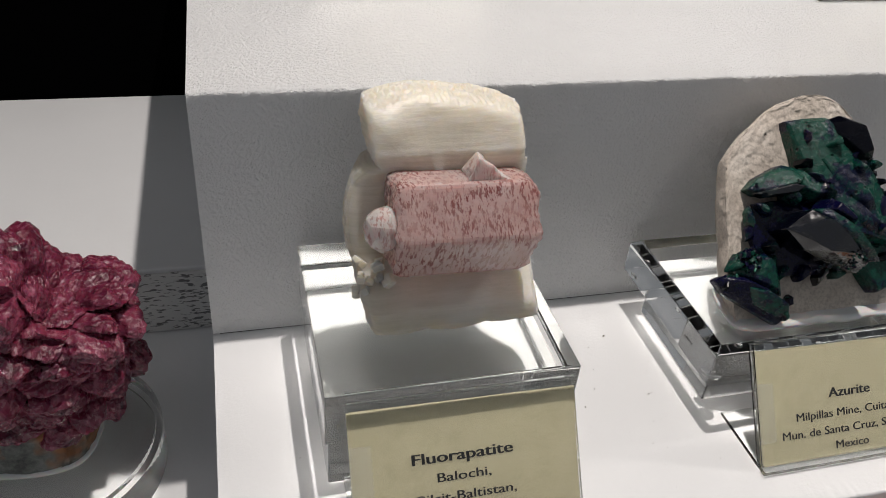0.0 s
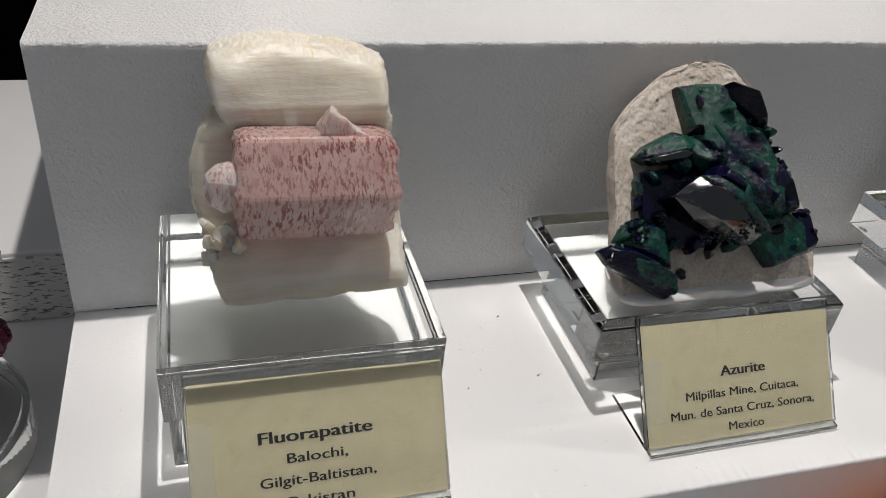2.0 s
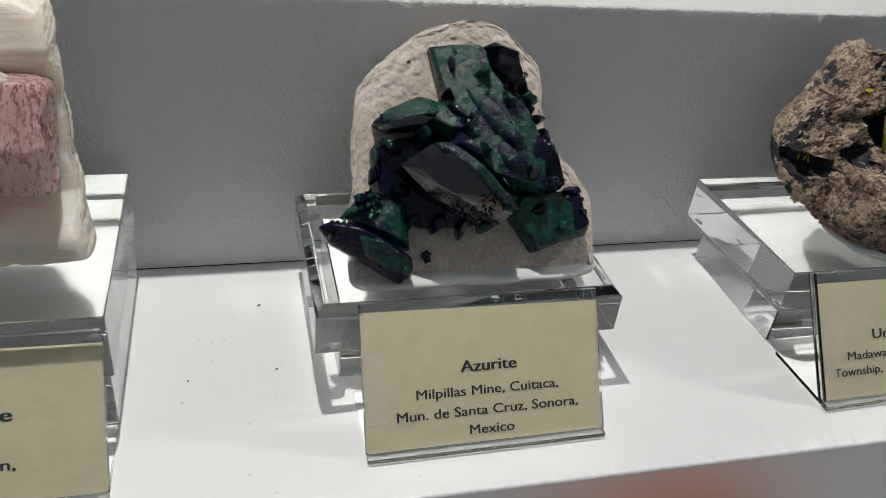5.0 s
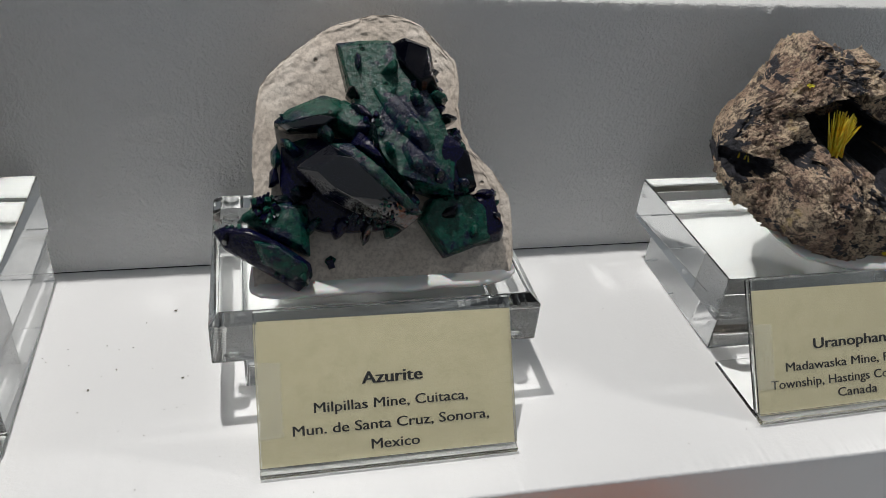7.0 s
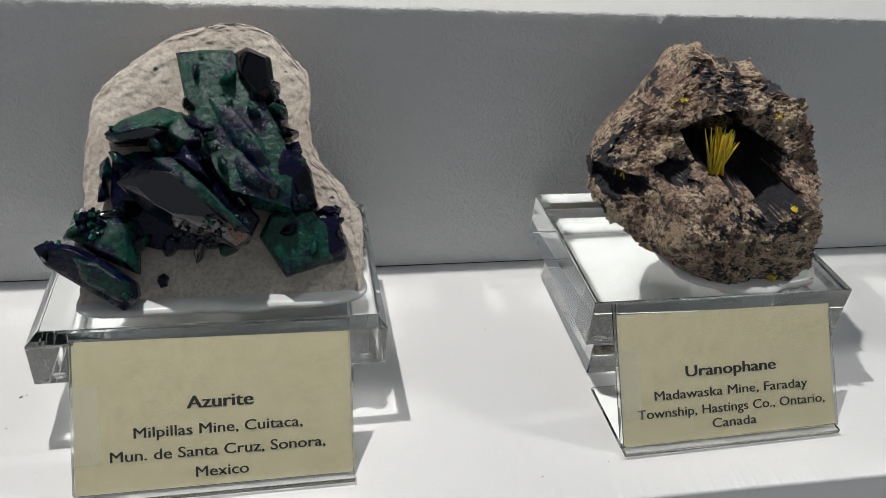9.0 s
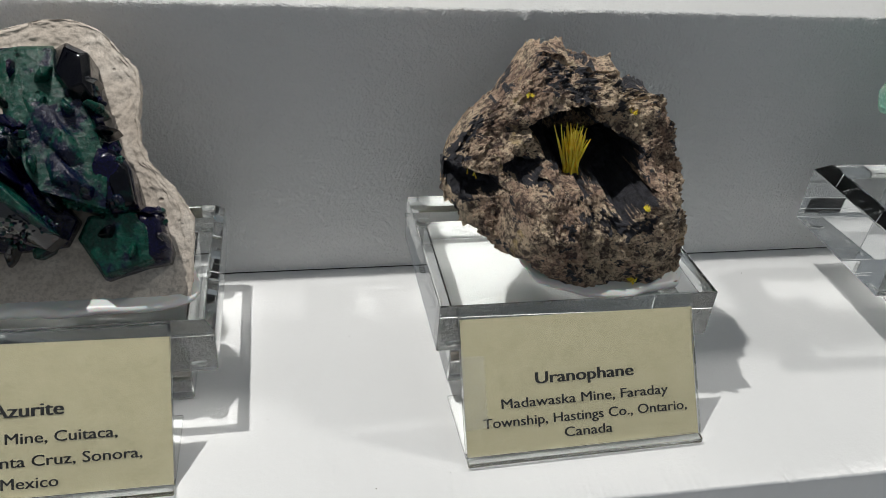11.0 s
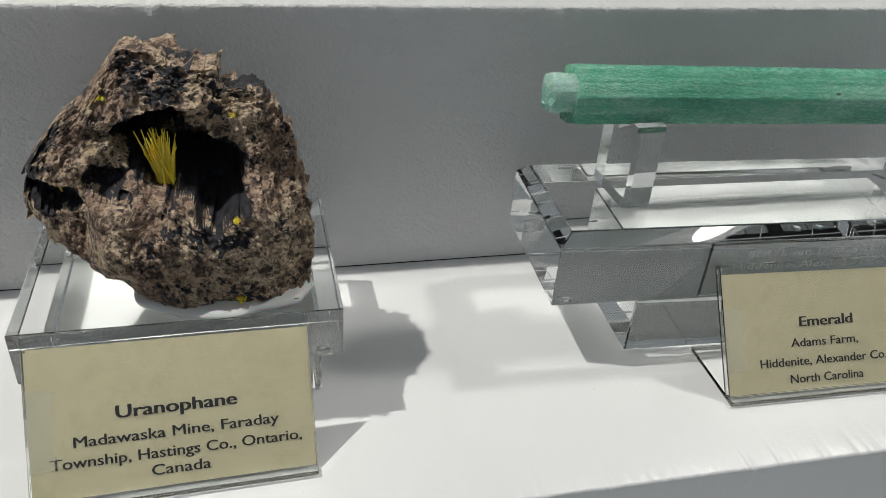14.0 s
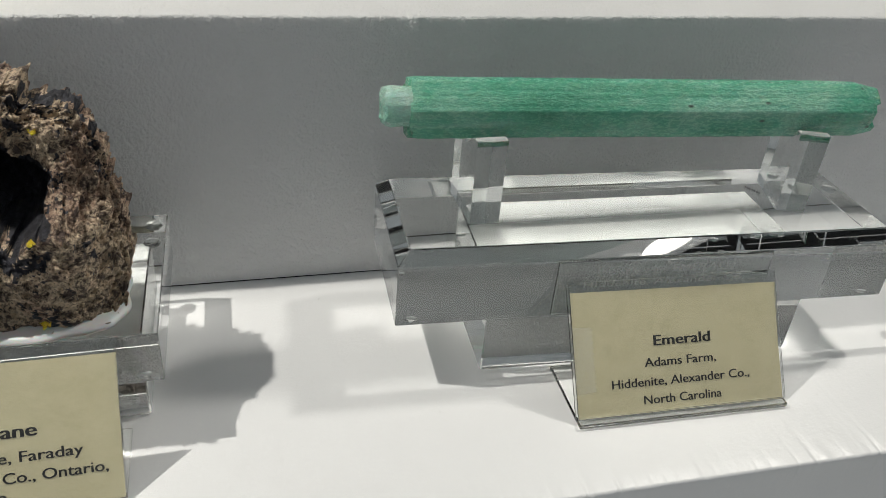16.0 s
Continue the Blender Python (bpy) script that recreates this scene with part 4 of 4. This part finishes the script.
    def spray(base, length, count, spread, label):
        bm = bmesh.new()
        for _ in range(count):
            a = rng.gauss(0, spread)
            tip = Vector((math.sin(a) * 0.9 - 0.10, rng.uniform(-0.25, 0.15), math.cos(a))) * length * rng.uniform(0.55, 1.0)
            side, r = tip.orthogonal().normalized(), rng.uniform(0.00025, 0.0006)
            other = tip.normalized().cross(side)
            start = Vector(base) + Vector((rng.gauss(0, 0.001), rng.gauss(0, 0.0008), 0))
            low = [bm.verts.new(start + (side * math.cos(k * 1.57) + other * math.sin(k * 1.57)) * r * 1.3) for k in range(4)]
            top = [bm.verts.new(start + tip + (side * math.cos(k * 1.57) + other * math.sin(k * 1.57)) * r * 0.35) for k in range(4)]
            bm.faces.new(low[::-1])
            bm.faces.new(top)
            for k in range(4):
                bm.faces.new((low[k], low[(k + 1) % 4], top[(k + 1) % 4], top[k]))
        return part("needle_spray", bm, NEEDLE, ob, label)

    spray((-0.0005, -0.0100, 0.0345), 0.0185, 120, 0.14, "fan of bright yellow needles")
    for tx, tz, tall, count in ((0.021, 0.003, 0.0018, 14), (-0.018, 0.061, 0.0016, 10), (0.021, 0.055, 0.0016, 10), (0.021, 0.031, 0.0015, 10), (-0.034, 0.030, 0.0030, 8)):
        seat = min((v.co for v in rock.data.vertices if v.co.y < 0.005), key=lambda c: abs(c.x - tx) + abs(c.z - tz) + 0.2 * c.y)
        spray(seat, tall, count, 0.6, "tuft of yellow needles")
    putty_pad(ob, rock, -0.0006)
    return ob


uranophane()


# ---- emerald ----
def emerald():
    ob = thing("emerald_crystal", (0.6735, -0.0420, 0.0955), "long striated green emerald prism resting on acrylic pegs", "mineral specimen")
    ob.rotation_euler = (0, radians(0.9), radians(-2.0))
    bm, rows, around, along = bmesh.new(), [], 96, 240
    ends = random.Random(3)
    steps = [ends.uniform(-0.0018, 0.0018) for _ in range(12)]
    for j in range(along + 1):
        x = -0.0985 + 0.1890 * j / along
        row = []
        for i in range(around):
            a = 2 * math.pi * i / around
            six = math.cos(math.pi / 6) / math.cos((a + 0.25) % (math.pi / 3) - math.pi / 6)
            r = 0.0117 * (0.35 + 0.65 * six)
            r += 0.00022 * noise.noise(Vector((a * 9, x * 14, 1.0))) + 0.00012 * noise.noise(Vector((a * 30, x * 30, 5.0))) + 0.0002 * turbulence((x, a * 0.003, 0), 200, 3)
            t = j / along
            if t > 0.955:
                r *= 1 - 0.16 * (t - 0.955) / 0.045
            if t < 0.01:
                r *= 0.97
            off = (steps[int(i / around * 12)] if t > 0.9 else steps[int(i / around * 12)] * 0.5 if t < 0.1 else 0) * (1 if t in (0, 1) else 0.6 if t > 0.98 or t < 0.02 else 0)
            row.append(bm.verts.new((x + off, r * math.cos(a), r * math.sin(a))))
        rows.append(row)
    for a, b in zip(rows, rows[1:]):
        for i in range(around):
            bm.faces.new((a[i], a[(i + 1) % around], b[(i + 1) % around], b[i]))
    for row in (rows[0], rows[-1]):
        inner = [bm.verts.new((v.co.x + 0.0006 * turbulence(v.co, 300, 2), v.co.y * 0.6, v.co.z * 0.6)) for v in row]
        for i in range(around):
            bm.faces.new((row[i], row[(i + 1) % around], inner[(i + 1) % around], inner[i]))
        bm.faces.new(inner)
    part("prism", bm, EMERALD, ob, "striated green hexagonal crystal", True)
    bm = bmesh.new()
    stub = []
    for x, k in ((-0.1085, 0.6), (-0.1075, 0.92), (-0.1055, 1.0), (-0.1005, 0.95), (-0.0960, 1.0)):
        stub.append([bm.verts.new((x + 0.0006 * math.sin(i * 2.1), 0.0078 * k * math.cos(2 * math.pi * i / 14) - 0.002, 0.0074 * k * math.sin(2 * math.pi * i / 14) + 0.0012)) for i in range(14)])
    for a, b in zip(stub, stub[1:]):
        for i in range(14):
            bm.faces.new((a[i], a[(i + 1) % 14], b[(i + 1) % 14], b[i]))
    bm.faces.new(stub[0][::-1])
    bm.faces.new(stub[-1])
    part("stub", bm, PALE_EMERALD, ob, "short pale green stub at the end")
    return ob


emerald()


# ---- rhodonite on a round stand, on the lower shelf ----
def rhodonite():
    disc = thing("round_stand", (-0.085, 0.005, -0.083), "clear round acrylic disc on the low shelf", "display stand", "clear acrylic stands")
    bm = bmesh.new()
    bmesh.ops.create_cone(bm, cap_ends=True, segments=96, radius1=0.056, radius2=0.056, depth=0.026)
    bmesh.ops.transform(bm, matrix=Matrix.Translation((0, 0, 0.0135)), verts=bm.verts)
    rim = [e for e in bm.edges if abs(e.verts[0].co.z - e.verts[1].co.z) < 1e-6]
    bmesh.ops.bevel(bm, geom=rim, offset=0.003, segments=4, affect="EDGES", clamp_overlap=True)
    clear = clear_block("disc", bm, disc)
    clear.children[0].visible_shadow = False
    ob = thing("rhodonite_specimen", (-0.078, 0.012, -0.0560), "magenta cluster of blocky rhodonite crystals on grey matrix", "mineral specimen")
    outline = [(-46, 108), (-20, 120), (-6, 122), (8, 119), (11, 111), (14, 100), (19, 93), (25, 91), (34, 90), (41, 87), (46, 81), (49, 74), (48, 68), (44, 58), (47, 51), (43, 38), (40, 30),
               (39, 20), (35, 12), (31, 6), (0, 6), (-30, 6), (-44, 20), (-52, 50), (-54, 85)]

    def blocks(p, scale, seed):
        """Rounded blocky crystals: flat tops parted by clefts, each of its own height."""
        q = Vector((p.x * 0.85, p.y, p.z * 1.15)) * scale + Vector((seed, seed, -seed))
        far, cells = noise.voronoi(q)
        return min(1.0, (far[1] - far[0]) * 2.8) ** 0.75 * (0.55 + 0.9 * abs(noise.noise(cells[0] * 3.1)))

    def skin(x, z, s, w):
        p = Vector((x, 0.046 * s, z))
        out = 0.0120 * blocks(p, 44, 3.0) + 0.0022 * blocks(p, 95, 8.0) + 0.0010 * turbulence(p, 260, 4, 4.0)
        way = Vector((x * 9 * w, s * 1.0, (z - 0.06) * 6 * w))
        if way.length > 1e-6:
            way.normalize()
        p = Vector((x * 0.92, 0.034 * s - 0.10 * (z - 0.05), 0.009 + z * 0.80)) + way * (out - 0.003)
        return Vector((p.x, p.y, max(0.010, p.z)))

    part("crystal_mass", lump([(x / 1000, z / 1000) for x, z in outline], (-0.004, 0.055), skin, 520, 190, 0.42), RHODONITE, ob, "blocky translucent magenta crystals")

    def core(x, z, s, w):
        n = turbulence((x, z, s), 60, 4, 2.0)
        return Vector((x + 0.002 * n, 0.029 * s + 0.002 * n, max(0.0, z)))

    rock = part("matrix", lump([(-0.042, 0.0), (-0.044, 0.02), (-0.03, 0.028), (0.0, 0.030), (0.020, 0.026), (0.023, 0.014), (0.020, 0.0)], (-0.006, 0.012), core, 200, 60, 0.35), BASE_ROCK, ob, "grey-green matrix stained rusty orange", True)
    putty_pad(ob, rock, -0.0006)
    return ob


rhodonite()


# ---- orange crystals on the tier below the shelf ----
def orange_cluster():
    ob = thing("orange_crystal_cluster", (0.318, -0.166, -0.121), "upright cluster of glassy orange crystals below the shelf", "mineral specimen")
    rng = random.Random(2)
    bm = bmesh.new()
    for i in range(46):
        x, y = rng.uniform(-0.036, 0.036), rng.uniform(-0.014, 0.012)
        tall = rng.uniform(0.085, 0.116) * (1 - 4 * abs(x) ** 1.2)
        m = Matrix.Translation((x, y, 0)) @ Euler((rng.gauss(0, 0.05), rng.gauss(0, 0.06) + x * 2, rng.uniform(0, 3))).to_matrix().to_4x4()
        r = rng.uniform(0.004, 0.008)
        pts = [m @ Vector((r * math.cos(k * math.pi / 3), r * math.sin(k * math.pi / 3), z)) for k in range(6) for z in (0.004, tall * 0.9)]
        pts += [m @ Vector((rng.uniform(-0.3, 0.3) * r, rng.uniform(-0.3, 0.3) * r, tall))]
        add_hull(bm, [Vector((p.x, p.y, max(0.0, p.z))) for p in pts])
    tagged(part("crystal_crust", bm, ORANGE, ob, "glassy orange crystals"), kind="stuff")
    return ob


orange_cluster()
